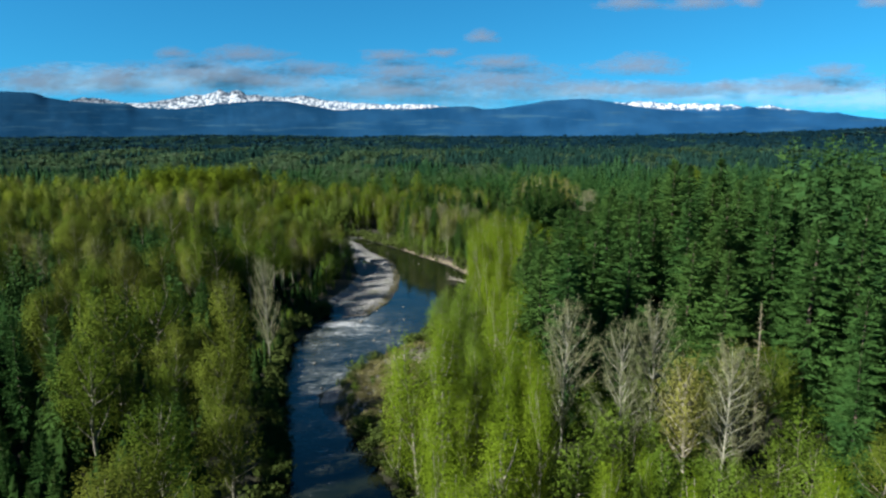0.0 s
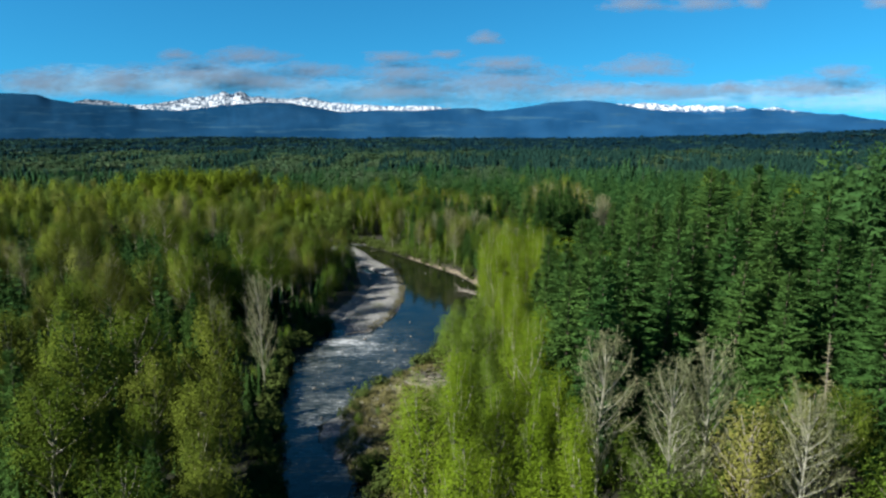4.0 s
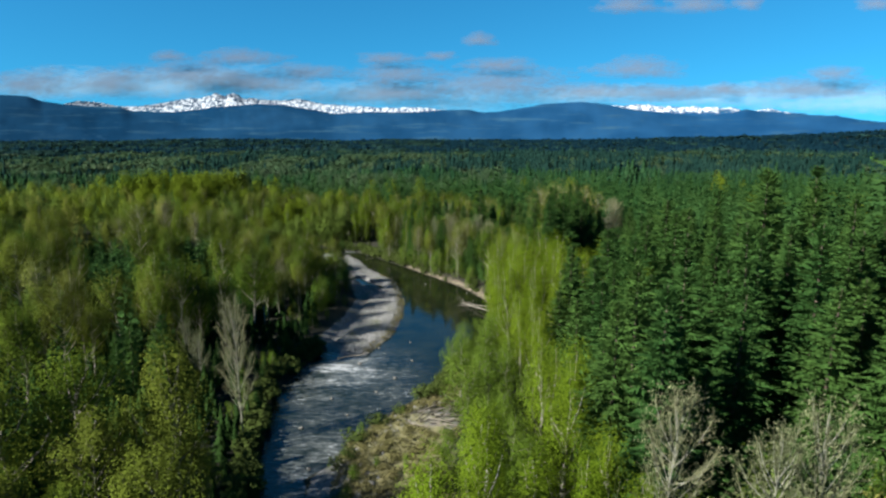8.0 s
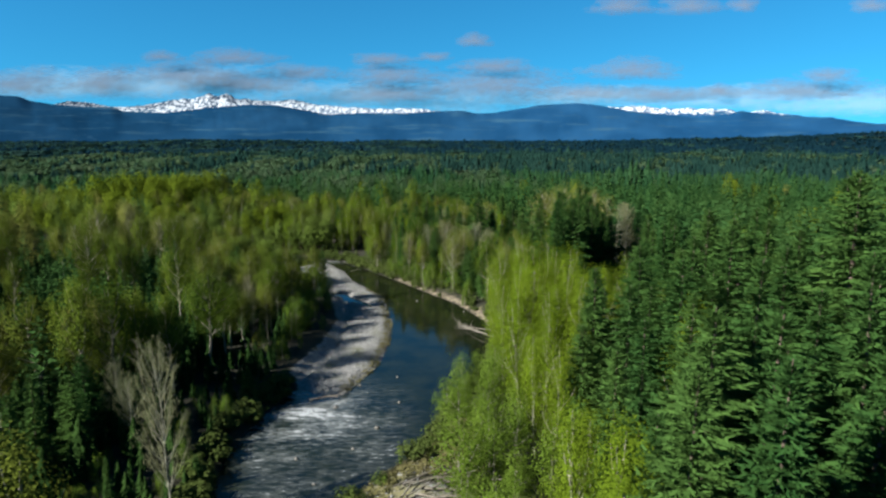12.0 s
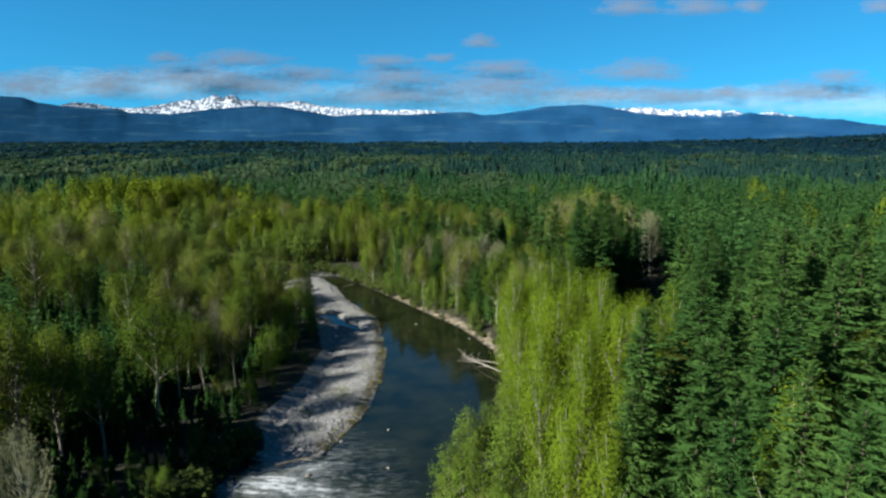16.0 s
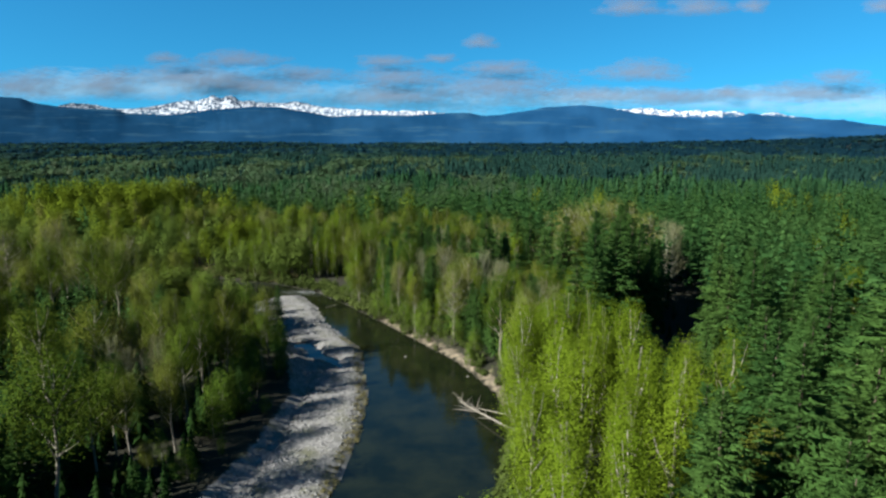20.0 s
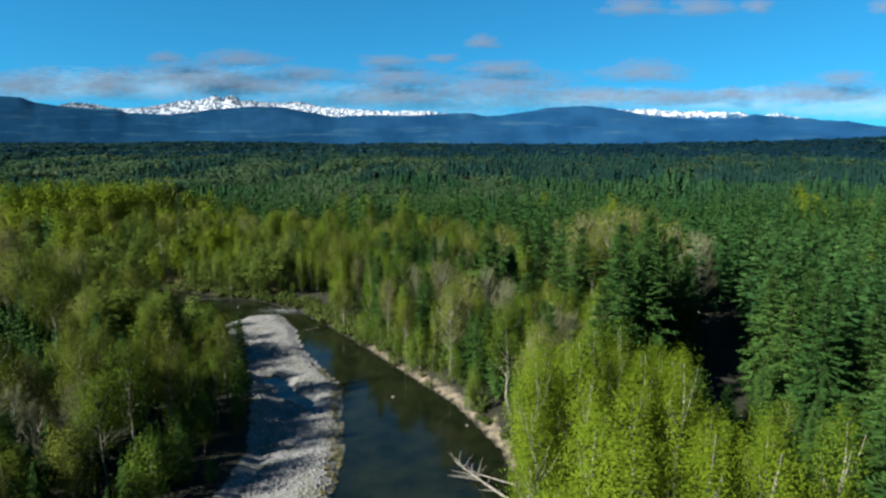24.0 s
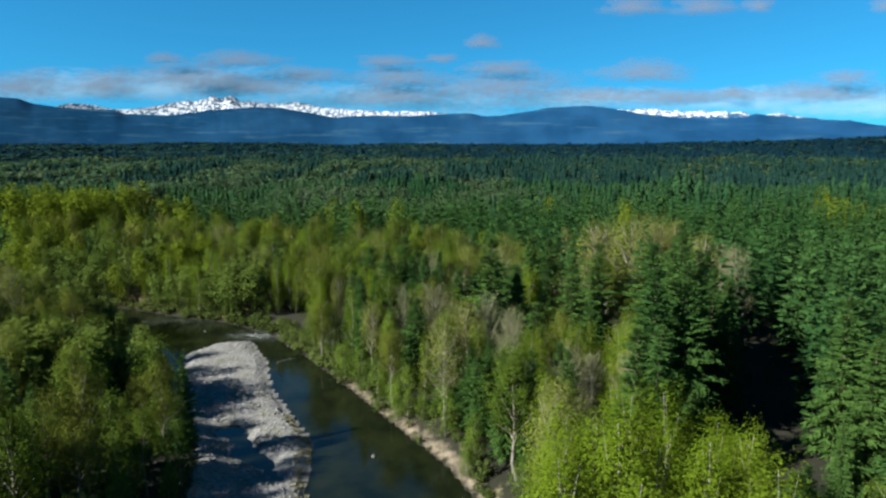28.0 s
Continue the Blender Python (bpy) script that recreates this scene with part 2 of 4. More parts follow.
# ---- mesh helpers ----
def mesh_of(name, v, f, material, attributes=()):
    """A mesh of quads from arrays."""
    me = bpy.data.meshes.new(name)
    v, f = np.asarray(v, np.float32), np.asarray(f, np.int32)
    me.vertices.add(len(v))
    me.vertices.foreach_set("co", v.ravel())
    me.loops.add(f.size)
    me.loops.foreach_set("vertex_index", f.ravel())
    me.polygons.add(len(f))
    me.polygons.foreach_set("loop_start", np.arange(len(f), dtype=np.int32) * f.shape[1])
    for key, values in attributes:
        me.attributes.new(key, "FLOAT", "POINT").data.foreach_set("value", np.asarray(values, np.float32))
    me.update(calc_edges=True)
    me.validate()
    me.materials.append(material)
    return me


def part(name, me, parent, label=""):
    ob = new(name, me)
    ob.parent = parent
    return tagged(ob, label)


def joined(pieces):
    vs, fs, k = [], [], 0
    mixed = len({np.shape(f)[1] for _, f in pieces}) > 1
    for v, f in pieces:
        f = np.asarray(f)
        if mixed and f.shape[1] == 4:
            f = np.vstack([f[:, (0, 1, 2)], f[:, (0, 2, 3)]])
        vs.append(v)
        fs.append(f + k)
        k += len(v)
    return np.vstack(vs), np.vstack(fs)


def tube(points, radii, n=6):
    """A tapering tube of quads along points, closed at its tip by tapering."""
    points, rings = np.asarray(points, float), []
    for i, p in enumerate(points):
        way = points[min(i + 1, len(points) - 1)] - points[max(i - 1, 0)]
        way = way / np.linalg.norm(way)
        side = np.cross(way, (0.31, 0.95, 0.05) if abs(way[2]) > 0.5 else (0, 0, 1))
        side /= np.linalg.norm(side)
        other = np.cross(way, side)
        a = np.arange(n) * 2 * math.pi / n
        rings.append(p + radii[i] * (np.outer(np.cos(a), side) + np.outer(np.sin(a), other)))
    f = [(i * n + j, i * n + (j + 1) % n, (i + 1) * n + (j + 1) % n, (i + 1) * n + j) for i in range(len(points) - 1) for j in range(n)]
    return np.vstack(rings), np.array(f)


def leaves(rng, at, normal, size, lean=0.13, long=1.4):
    """A diamond-shaped clump of leaves at each place, turned roughly along its normal."""
    k = len(at)
    normal = normal + lean * rng.normal(size=(k, 3))
    normal /= np.linalg.norm(normal, axis=1)[:, None]
    a = np.cross(normal, rng.normal(size=(k, 3)))
    a /= np.linalg.norm(a, axis=1)[:, None]
    b = np.cross(normal, a)
    s = (size * rng.uniform(0.55, 1.25, k))[:, None]
    v = np.stack([at - a * s * long * 0.5 - b * s * 0.3, at + a * s * long * 0.5 - b * s * 0.3, at + b * s * 0.7], 1)
    return v.reshape(-1, 3), np.arange(3 * k).reshape(-1, 3)


# ---- tree kinds; each gives the wood and the crown as arrays ----
def swelling(v, flat=0.75):
    """The crown's breadth, from 0 at its foot to 0 at its top."""
    return math.sin(math.pi * (0.10 + 0.84 * v ** flat)) ** 0.62


def stem_of(rng, h, bend, top, steps=7):
    zs = np.linspace(0, top * h, steps)
    way = np.cumsum(rng.normal(size=(steps, 2)) * bend * h, 0)
    way -= way[0]
    return np.c_[way, zs]


def boughs_of(rng, h, r, low, number, stem, rise):
    """Ascending boughs from the stem to the crown's hull: foot, middle and tip of each."""
    out = []
    for i in range(number):
        v = ((i + rng.uniform(0.1, 0.9)) / number) ** 0.9
        z = h * (low + (0.99 - low) * v)
        a = i * 2.399 + rng.uniform(-0.5, 0.5)
        far = r * swelling(v) * rng.uniform(0.45, 1.08)
        foot_z = max(0.6 * low * h, z - h * rise * rng.uniform(0.55, 1.0))
        foot = np.array([np.interp(foot_z, stem[:, 2], stem[:, k]) for k in range(3)])
        axis = np.array([np.interp(z, stem[:, 2], stem[:, k]) for k in range(2)])
        tip = np.array((axis[0] + far * math.cos(a), axis[1] + far * math.sin(a), z))
        mid = foot * 0.45 + tip * 0.55 + np.array((far * math.cos(a), far * math.sin(a), 0)) * 0.14
        out.append((foot, mid, tip))
    return out


def broadleaf(seed, h=20.0, r=3.6, low=0.30, boughs=42, count=5000, size=0.20, limbs=12, rise=0.26, fuzz=0.125, long=1.9):
    """A broadleaf tree in thin spring leaf: ascending boughs, each a plume of small leaves."""
    rng = np.random.default_rng(seed)
    stem = stem_of(rng, h, 0.010, 0.96)
    wood = [tube(stem, np.linspace(0.0125 * h, 0.002 * h, len(stem)), 6)]
    lines = boughs_of(rng, h, r, low, boughs, stem, rise)
    step = max(1, len(lines) // max(1, limbs))
    for foot, mid, tip in lines[::step]:
        wood.append(tube([foot, mid, tip], [0.005 * h, 0.003 * h, 0.0007 * h], 4))
    foot, mid, tip = (np.array(p) for p in zip(*lines))
    pick = rng.integers(0, len(lines), count)
    s = (1.04 - 0.72 * rng.random(count) ** 1.5)[:, None]
    at = foot[pick] * (1 - s) ** 2 + 2 * mid[pick] * s * (1 - s) + tip[pick] * s ** 2
    wide = fuzz * r * (0.55 + 0.75 * np.sin(np.pi * np.clip(s, 0, 1) * 0.8))
    at = at + rng.normal(size=(count, 3)) * wide * (1, 1, long)
    at[:, 2] = np.maximum(at[:, 2], 0.5 * low * h)
    heart = np.array((0, 0, h * (low + 0.40 * (1 - low))))
    normal = (at - heart) / (r, r, 0.5 * h * (1 - low)) + 0.22 * rng.normal(size=(count, 3)) + (0, 0, 0.15)
    return joined(wood), leaves(rng, at, normal, size, 0.25)


def bare_tree(seed, h=24.0, r=4.2, boughs=46, twigs=26, buds=2600):
    """A tree still out of leaf: forked limbs, fine upright twigs and a thin haze of buds."""
    rng = np.random.default_rng(seed)
    stem = stem_of(rng, h, 0.008, 0.95)
    wood, crown, tips = [tube(stem, np.linspace(0.0085 * h, 0.0016 * h, len(stem)), 6)], [], []
    for foot, mid, tip in boughs_of(rng, h, r, 0.32, boughs, stem, 0.24):
        wood.append(tube([foot, mid, tip], [0.0026 * h, 0.0017 * h, 0.0006 * h], 4))
        for j in range(twigs):
            s = rng.uniform(0.35, 1.0)
            p = foot * (1 - s) ** 2 + 2 * mid * s * (1 - s) + tip * s * s
            q = p + np.array(((tip - foot)[0] * 0.16, (tip - foot)[1] * 0.16, rng.uniform(0.5, 1.3))) + rng.normal(size=3) * 0.4
            crown.append(tube([p, q], [0.034, 0.014], 3))
            tips.append(q)
    tips = np.array(tips)
    at = tips[rng.integers(0, len(tips), buds)] + rng.normal(size=(buds, 3)) * 0.40
    crown.append(leaves(rng, at, rng.normal(size=(buds, 3)) + (-0.3, 0, 0.4), 0.12, 0.8, 2.0))
    return joined(wood), joined(crown)


def conifer(seed, h=26.0, r=3.9, levels=66, per=6, fingers=6, low=0.08, dead=False, fat=1.0):
    """A fir: boughs all round the stem, drooping below and rising above, each a ragged fan of needled sprays."""
    rng = np.random.default_rng(seed)
    wood = tube([(0, 0, 0), (0.1, 0, 0.4 * h), (0.05, 0.1, h)], [0.013 * h, 0.009 * h, 0.0012 * h], 6)
    sprays = []

    def spray(p, way, long, wide, fall):
        side = np.cross(way, (0, 0, 1.0))
        side /= np.linalg.norm(side) + 1e-9
        roll = rng.normal() * 1.1
        side = side * math.cos(roll) + np.array((0, 0, math.sin(roll)))
        sprays.append((p - side * wide, p + side * wide, p + way * long - (0, 0, fall)))

    turn = rng.uniform(0, 6.3)
    for i in range(levels * per):
        u = (i + rng.uniform(0, 1)) / (levels * per)
        u = u ** 1.15
        reach = r * (1 - u) ** 0.56 * (0.8 if u < 0.10 else 1.0) + 0.15
        a = i * 2.399 + turn + rng.uniform(-0.4, 0.4)
        bulge = 1 + 0.22 * math.sin(2 * a + seed) + 0.16 * math.sin(11 * u + 3 * a + seed * 1.7)
        long = reach * bulge * (0.45 + 0.6 * rng.random() ** 0.7)
        tilt = 0.42 - 0.60 * (1 - u) ** 1.3 + rng.uniform(-0.35, 0.35) + (0.5 if u > 0.92 else 0)
        way = np.array((math.cos(a), math.sin(a), tilt))
        foot = np.array((0.05, 0.05, h * (low + (0.985 - low) * u)))
        if dead:
            spray(foot, way, long, 0.09, 0.1)
            continue
        for k in range(fingers):
            s = (k + 0.6) / fingers
            p = foot + way * long * s * 0.9 + rng.normal(size=3) * 0.10
            for side in (-1, 1):
                b = side * rng.uniform(0.45, 1.1)
                c, d = math.cos(b), math.sin(b)
                w = np.array((way[0] * c - way[1] * d, way[0] * d + way[1] * c, way[2] + rng.uniform(-0.2, 0.25)))
                spray(p, w, long * (0.27 - 0.10 * s) * rng.uniform(0.7, 1.3) + 0.20, long * 0.026 + 0.060, (0.02 + 0.12 * rng.random()) * long)
        spray(foot + way * long * (0.35 if fingers else 0.05), way, long * (0.7 if fingers else 1.0), (long * 0.07 + 0.07) * fat, 0.10 * long)
    spray(np.array((0.05, 0.05, 0.94 * h)), np.array((0.05, 0.02, 1.0)), 0.08 * h, 0.10, 0)
    v = np.array(sprays).reshape(-1, 3)
    return wood, (v, np.arange(len(v)).reshape(-1, 3))


def far_conifer(seed, h=26.0, r=3.6, tiers=7, points=8):
    """A fir seen from afar: ragged skirts of boughs, one over the other."""
    rng = np.random.default_rng(seed)
    vs, fs = [], []
    for i in range(tiers):
        u = i / tiers
        top = h * (0.10 + 0.90 * (u + 1.55 / tiers)) if i < tiers - 1 else h
        z, reach = h * (0.08 + 0.90 * u), r * (1 - u) ** 0.8 + 0.15
        k, turn = len(vs), rng.uniform(0, 6)
        vs.append((0, 0, min(top, h)))
        for j in range(points * 2):
            a = turn + math.pi * j / points
            d = reach * (rng.uniform(0.8, 1.25) if j % 2 else rng.uniform(0.35, 0.6))
            vs.append((d * math.cos(a), d * math.sin(a), z + rng.uniform(-0.25, 0.25) * h / tiers + (0.3 if j % 2 == 0 else -0.2) * h / tiers))
        fs += [(k, k + 1 + j, k + 1 + (j + 1) % (points * 2)) for j in range(points * 2)]
    return np.array(vs), np.array(fs)


def bush(seed, h=3.0, r=1.7, count=170, size=0.42):
    rng = np.random.default_rng(seed)
    at, nrm = [], []
    for i in range(6):
        a, d = i * 1.05 + rng.uniform(-0.4, 0.4), r * rng.uniform(0.15, 0.6)
        c = np.array((d * math.cos(a), d * math.sin(a), h * rng.uniform(0.35, 0.65)))
        u = rng.normal(size=(count // 6, 3))
        u /= np.linalg.norm(u, axis=1)[:, None]
        at.append(c + u * (r * 0.5, r * 0.5, h * 0.36) * rng.uniform(0.6, 1.1, (len(u), 1)))
        nrm.append(u + (0, 0, 0.4))
    wood = [tube([(0, 0, -0.2), (math.cos(a) * r * 0.3, math.sin(a) * r * 0.3, h * 0.7)], [0.06, 0.02], 4) for a in (0.3, 1.9, 3.4, 5.0)]
    at = np.vstack(at)
    at[:, 2] = np.maximum(at[:, 2], 0.1)
    return joined(wood), leaves(rng, at, np.vstack(nrm), size)


# ---- the plan: river, bar, banks, hill ----
FLOOD = [(-14, -160), (-18, -60), (-20, 30), (-22.5, 79), (-24.5, 90), (-32, 117), (-36, 140), (-34, 155), (-29, 172), (-26.5, 190), (-26, 206), (-29, 228), (-43, 252), (-60, 271),
         (-80, 290), (-110, 299), (-190, 290), (-190, 312), (-110, 316), (-87, 313), (-72, 306), (-56, 300), (-42, 291), (-27, 271), (-15, 253), (-5.5, 238),
         (1, 228), (8, 211), (9.5, 200), (7, 180), (-1, 160), (-7, 142), (-14, 132), (-20, 121), (-20, 104), (-13, 92), (-7, 79), (0, 50), (4, -60), (6, -160)]
BAR = [(-33, 172), (-27, 162), (-20.5, 163), (-15.8, 177), (-14.2, 195), (-15, 210), (-19.3, 235), (-31, 256), (-36.5, 272), (-44, 285), (-52, 284), (-57, 276), (-53, 264),
       (-50, 252), (-40, 240), (-34, 226), (-29, 207), (-30, 188)]
SPIT = [(-23.5, 112), (-19, 118), (-15, 112), (-15.5, 103), (-19, 100.5), (-21.5, 105)]
POOL = ((-34.0, 239.0), (-22.5, 223.5))  # the ends of a still pool in the bar
CLEARING = (53.0, 241.0)
WOOD_EDGE = [(-60, -22), (60, -23.5), (79, -26), (100, -31.5), (121, -34.5), (150, -38), (175, -35), (205, -34), (230, -39), (250, -51), (275, -67), (300, -86)]  # y, and x of the left wood's edge


def outside(polygon, x, y):
    """Metres by which places lie outside a polygon, negative within it."""
    p = np.array(polygon, float)
    q = np.roll(p, -1, 0)
    best, inside = np.full(x.shape, 1e9), np.zeros(x.shape, bool)
    for (ax, ay), (bx, by) in zip(p, q):
        ex, ey = bx - ax, by - ay
        s = np.clip(((x - ax) * ex + (y - ay) * ey) / (ex * ex + ey * ey), 0, 1)
        best = np.minimum(best, np.hypot(x - ax - s * ex, y - ay - s * ey))
        if ay != by:
            inside ^= ((ay > y) != (by > y)) & (x < ex * (y - ay) / ey + ax)
    return np.where(inside, -best, best)


def ease(v, a, b):
    s = np.clip((v - a) / (b - a), 0, 1)
    return s * s * (3 - 2 * s)


def hump(x, y, cx, cy, rx, ry):
    return np.exp(-(((x - cx) / rx) ** 2) - ((y - cy) / ry) ** 2)


def ripples(x, y, s):
    return np.sin(x / s + 1.3 * np.sin(y / s * 0.7)) * np.sin(y / s * 1.1 + 1.7 * np.sin(x / s * 0.6))


def pool_edge(x, y):
    """Metres from the pool's middle line."""
    (ax, ay), (bx, by) = POOL
    ex, ey = bx - ax, by - ay
    s = np.clip(((x - ax) * ex + (y - ay) * ey) / (ex * ex + ey * ey), 0, 1)
    return np.hypot(x - ax - s * ex, y - ay - s * ey) + 0.9 * ripples(x, y, 2.7)


def height(x, y):
    x, y = np.asarray(x, float), np.asarray(y, float)
    d = outside(FLOOD, x, y)
    b = outside(BAR, x, y)
    z = np.where(d < 0, -1.1 * ease(-d, 0, 5), 1.7 * ease(d, 0, 4.5) + 0.5 * ease(d, 5, 30))
    z = z + np.where(d < 0.5, (0.75 - z) * ease(-b, -1.5, 3.5), 0) + 0.10 * ripples(x, y, 3.1) * ease(np.abs(d), 0, 4)
    z = np.where(d < 1.5, np.maximum(z, 0.45 * ease(-outside(SPIT, x, y), -1.0, 2.5) - 0.05), z)
    z = z - 1.5 * (1 - ease(pool_edge(x, y), 0.3, 2.6))
    z = z + 25 * hump(x, y, 100, 118, 50, 66) * ease(d, 0, 20) + 0.6 * ripples(x, y, 23) * ease(d, 10, 50)
    far = np.hypot(x, y)
    z = z + (12 * ease(x, 150, 900) + 33 * ease(x, 700, 2300)) * np.exp(-(((y - 2750) / 520) ** 2)) + 30 * hump(x, y, 2900, 2900, 900, 900)
    z = z + 9 * (0.6 + ripples(x + 400, 0.5 * y, 230)) * ease(far, 1500, 2500) * (1 - ease(x, -300, 500))
    return z + 3 * ripples(x, y, 170) * ease(far, 500, 1100)


def build_ground():
    xs = np.r_[-5200, np.arange(-3600, -420, 160), -420, np.arange(-260, -100, 8), np.arange(-100, 60, 1.3), np.arange(60, 300, 8), 420, 650, 1000, 1300, 1600, 2000, 2400, 3000, 3600, 5200]
    ys = np.r_[-5200, -3000, -1500, -700, -350, np.arange(-200, 40, 12), np.arange(40, 330, 1.6), np.arange(332, 500, 10), np.arange(520, 1000, 40), np.arange(1000, 3600, 130), 3900, 4400, 5200]
    gx, gy = np.meshgrid(xs, ys)
    x, y = gx.ravel(), gy.ravel()
    n, m = len(xs), len(ys)
    i = (np.arange(m - 1)[:, None] * n + np.arange(n - 1)).ravel()
    d, b = outside(FLOOD, x, y), outside(BAR, x, y)
    point = hump(x, y, -9, 118, 9, 17)
    gravel = np.maximum(ease(-b, -2, 1.5), np.where(d > -3, 0.75 * hump(x, y, -6, 127, 6, 6) + 1.0 * ease(-outside(SPIT, x, y), -1.0, 1.0), 0)) + 0.25 * ease(-d, -1, 1)
    soil = 0.75 * ease(d, -1.2, 0.6) * (1 - ease(d, 0.8, 4.2)) * ease(y, 185, 205) * (1 - ease(y, 262, 285)) * ease(x, -28, -16)
    grass = 0.95 * point + 0.8 * hump(x, y, -85, 319, 30, 6) + 0.45 * ease(d, 0, 2) * (1 - ease(d, 3, 7))
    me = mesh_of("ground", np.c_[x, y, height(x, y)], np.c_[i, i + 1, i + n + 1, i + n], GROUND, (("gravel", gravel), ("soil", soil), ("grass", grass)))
    me.polygons.foreach_set("use_smooth", np.ones(len(me.polygons), bool))
    return tagged(new("ground", me), "valley floor of forest soil, grass, cobbles and a pale cut bank", "ground", kind="structure")


def build_water():
    xs, ys = np.arange(-200, 16, 1.5), np.arange(-170, 322, 1.5)
    gx, gy = np.meshgrid(xs, ys)
    x, y = gx.ravel(), gy.ravel()
    d = outside(FLOOD, x, y)
    n = len(xs)
    i = (np.arange(len(ys) - 1)[:, None] * n + np.arange(n - 1)).ravel()
    f = np.c_[i, i + 1, i + n + 1, i + n]
    f = f[(d[f] < 2.0).any(1)]
    used, inverse = np.unique(f, return_inverse=True)
    x, y, d = x[used], y[used], d[used]
    riffle = np.maximum.reduce([1.1 * hump(x, y, -26, 154, 12, 20), 0.75 * hump(x, y, -23, 112, 13, 34), 0.95 * hump(x, y, -43, 289, 9, 5), 0.6 * hump(x, y, -15, 150, 9, 22), 0.4 * hump(x, y, -70, 300, 25, 9)])
    me = mesh_of("river", np.c_[x, y, 0.03 * ripples(x, y, 1.9) * riffle], inverse.reshape(-1, 4), WATER, (("riffle", riffle),))
    me.polygons.foreach_set("use_smooth", np.ones(len(me.polygons), bool))
    return tagged(new("river", me), "dark green and blue river water with white riffles", "river", kind="structure")


build_ground()
build_water()


# ---- mountains and clouds ----
RANGES = {  # bearing in degrees and height over eye level in degrees along each ridge
    "snow": [(-48, 1.6), (-34.4, 1.77), (-31.2, 2.17), (-29.9, 2.62), (-28.5, 2.61), (-27.0, 2.3), (-25.8, 2.24), (-24.1, 2.49), (-22.1, 2.89), (-20.9, 3.05), (-19.8, 3.25), (-18.7, 3.37), (-17.8, 3.48), (-17.4, 3.16), (-16.2, 2.99), (-13.9, 2.93), (-12.4, 3.05), (-10.9, 2.68), (-8.2, 2.46), (-4.8, 2.33), (-1.6, 2.34), (0.1, 2.14), (5.8, 1.4), (13.6, 1.85), (14.7, 2.5), (15.9, 2.39), (17.2, 2.47), (19.1, 2.26), (21.7, 2.17), (24.3, 2.04), (25.5, 1.76), (26.9, 2.0), (27.9, 1.72), (31.0, 1.29), (31.7, 1.37), (32.8, 0.89), (34.5, 0.63), (48, 0.4)],
    "wood": [(-48, 2.6), (-34.3, 2.95), (-32.9, 2.9), (-32.1, 2.56), (-30.6, 2.35), (-28.6, 2.23), (-26.8, 2.22), (-26.0, 1.93), (-22.9, 1.84), (-20.1, 2.24), (-16.1, 2.62), (-14.1, 2.58), (-12.0, 2.24), (-9.6, 1.82), (-6.2, 1.99), (-3.2, 1.94), (0.1, 2.14), (2.2, 2.19), (3.3, 1.92), (4.8, 1.97), (7.8, 2.41), (8.8, 2.62), (12.2, 2.76), (14.4, 2.5), (16.4, 2.1), (19.1, 1.75), (22.0, 1.4), (24.3, 1.64), (25.3, 1.98), (26.1, 1.79), (28.6, 1.49), (31.6, 1.32), (33.4, 0.97), (34.5, 0.84), (48, 0.6)],
}


def mountain_range(name, ridge, near, far, rough, material, label, seed):
    cols, rows = 760, 18
    az = np.linspace(-47, 47, cols)
    a, e = np.array(ridge).T
    crest = np.interp(az, a, e)
    kernel = np.hanning(7)
    crest = np.convolve(np.pad(crest, 3, "edge"), kernel / kernel.sum(), "valid")
    soft = np.hanning(91)
    broad = np.convolve(np.pad(crest, 45, "edge"), soft / soft.sum(), "valid")
    v = np.zeros((rows, cols, 3))
    for j in range(rows):
        s = j / (rows - 1)
        for i in range(cols):
            way = radians(az[i])
            jag = noise.fractal(Vector((az[i] * 1.7, s * 1.6, seed)), 0.9, 2.1, 3)
            jag *= 0.35 + 0.8 * math.exp(-((az[i] + 18.7) / 2.6) ** 2)
            dist = near + (far - near) * s + 45 * rough * jag
            rise = broad[i] + (crest[i] - broad[i]) * s * s
            top = 47 + far * math.tan(radians(rise + rough * jag))
            spur = noise.fractal(Vector((az[i] * 0.25, s * 2.5, seed + 9)), 1.0, 2.0, 4)
            v[j, i] = (dist * math.sin(way), 75 + dist * math.cos(way), -10 + (top + 10) * max(0, s + 0.05 * spur * s * (1 - s) * 4) ** 0.85)
    i = (np.arange(rows - 1)[:, None] * cols + np.arange(cols - 1)).ravel()
    me = mesh_of(name, v.reshape(-1, 3), np.c_[i, i + 1, i + cols + 1, i + cols], material)
    me.polygons.foreach_set("use_smooth", np.ones(len(me.polygons), bool))
    return tagged(new(name, me), label, "mountains", kind="structure")


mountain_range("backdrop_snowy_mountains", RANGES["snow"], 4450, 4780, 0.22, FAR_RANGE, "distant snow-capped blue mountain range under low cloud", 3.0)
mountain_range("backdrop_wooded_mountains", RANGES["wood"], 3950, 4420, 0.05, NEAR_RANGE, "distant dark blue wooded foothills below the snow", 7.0)


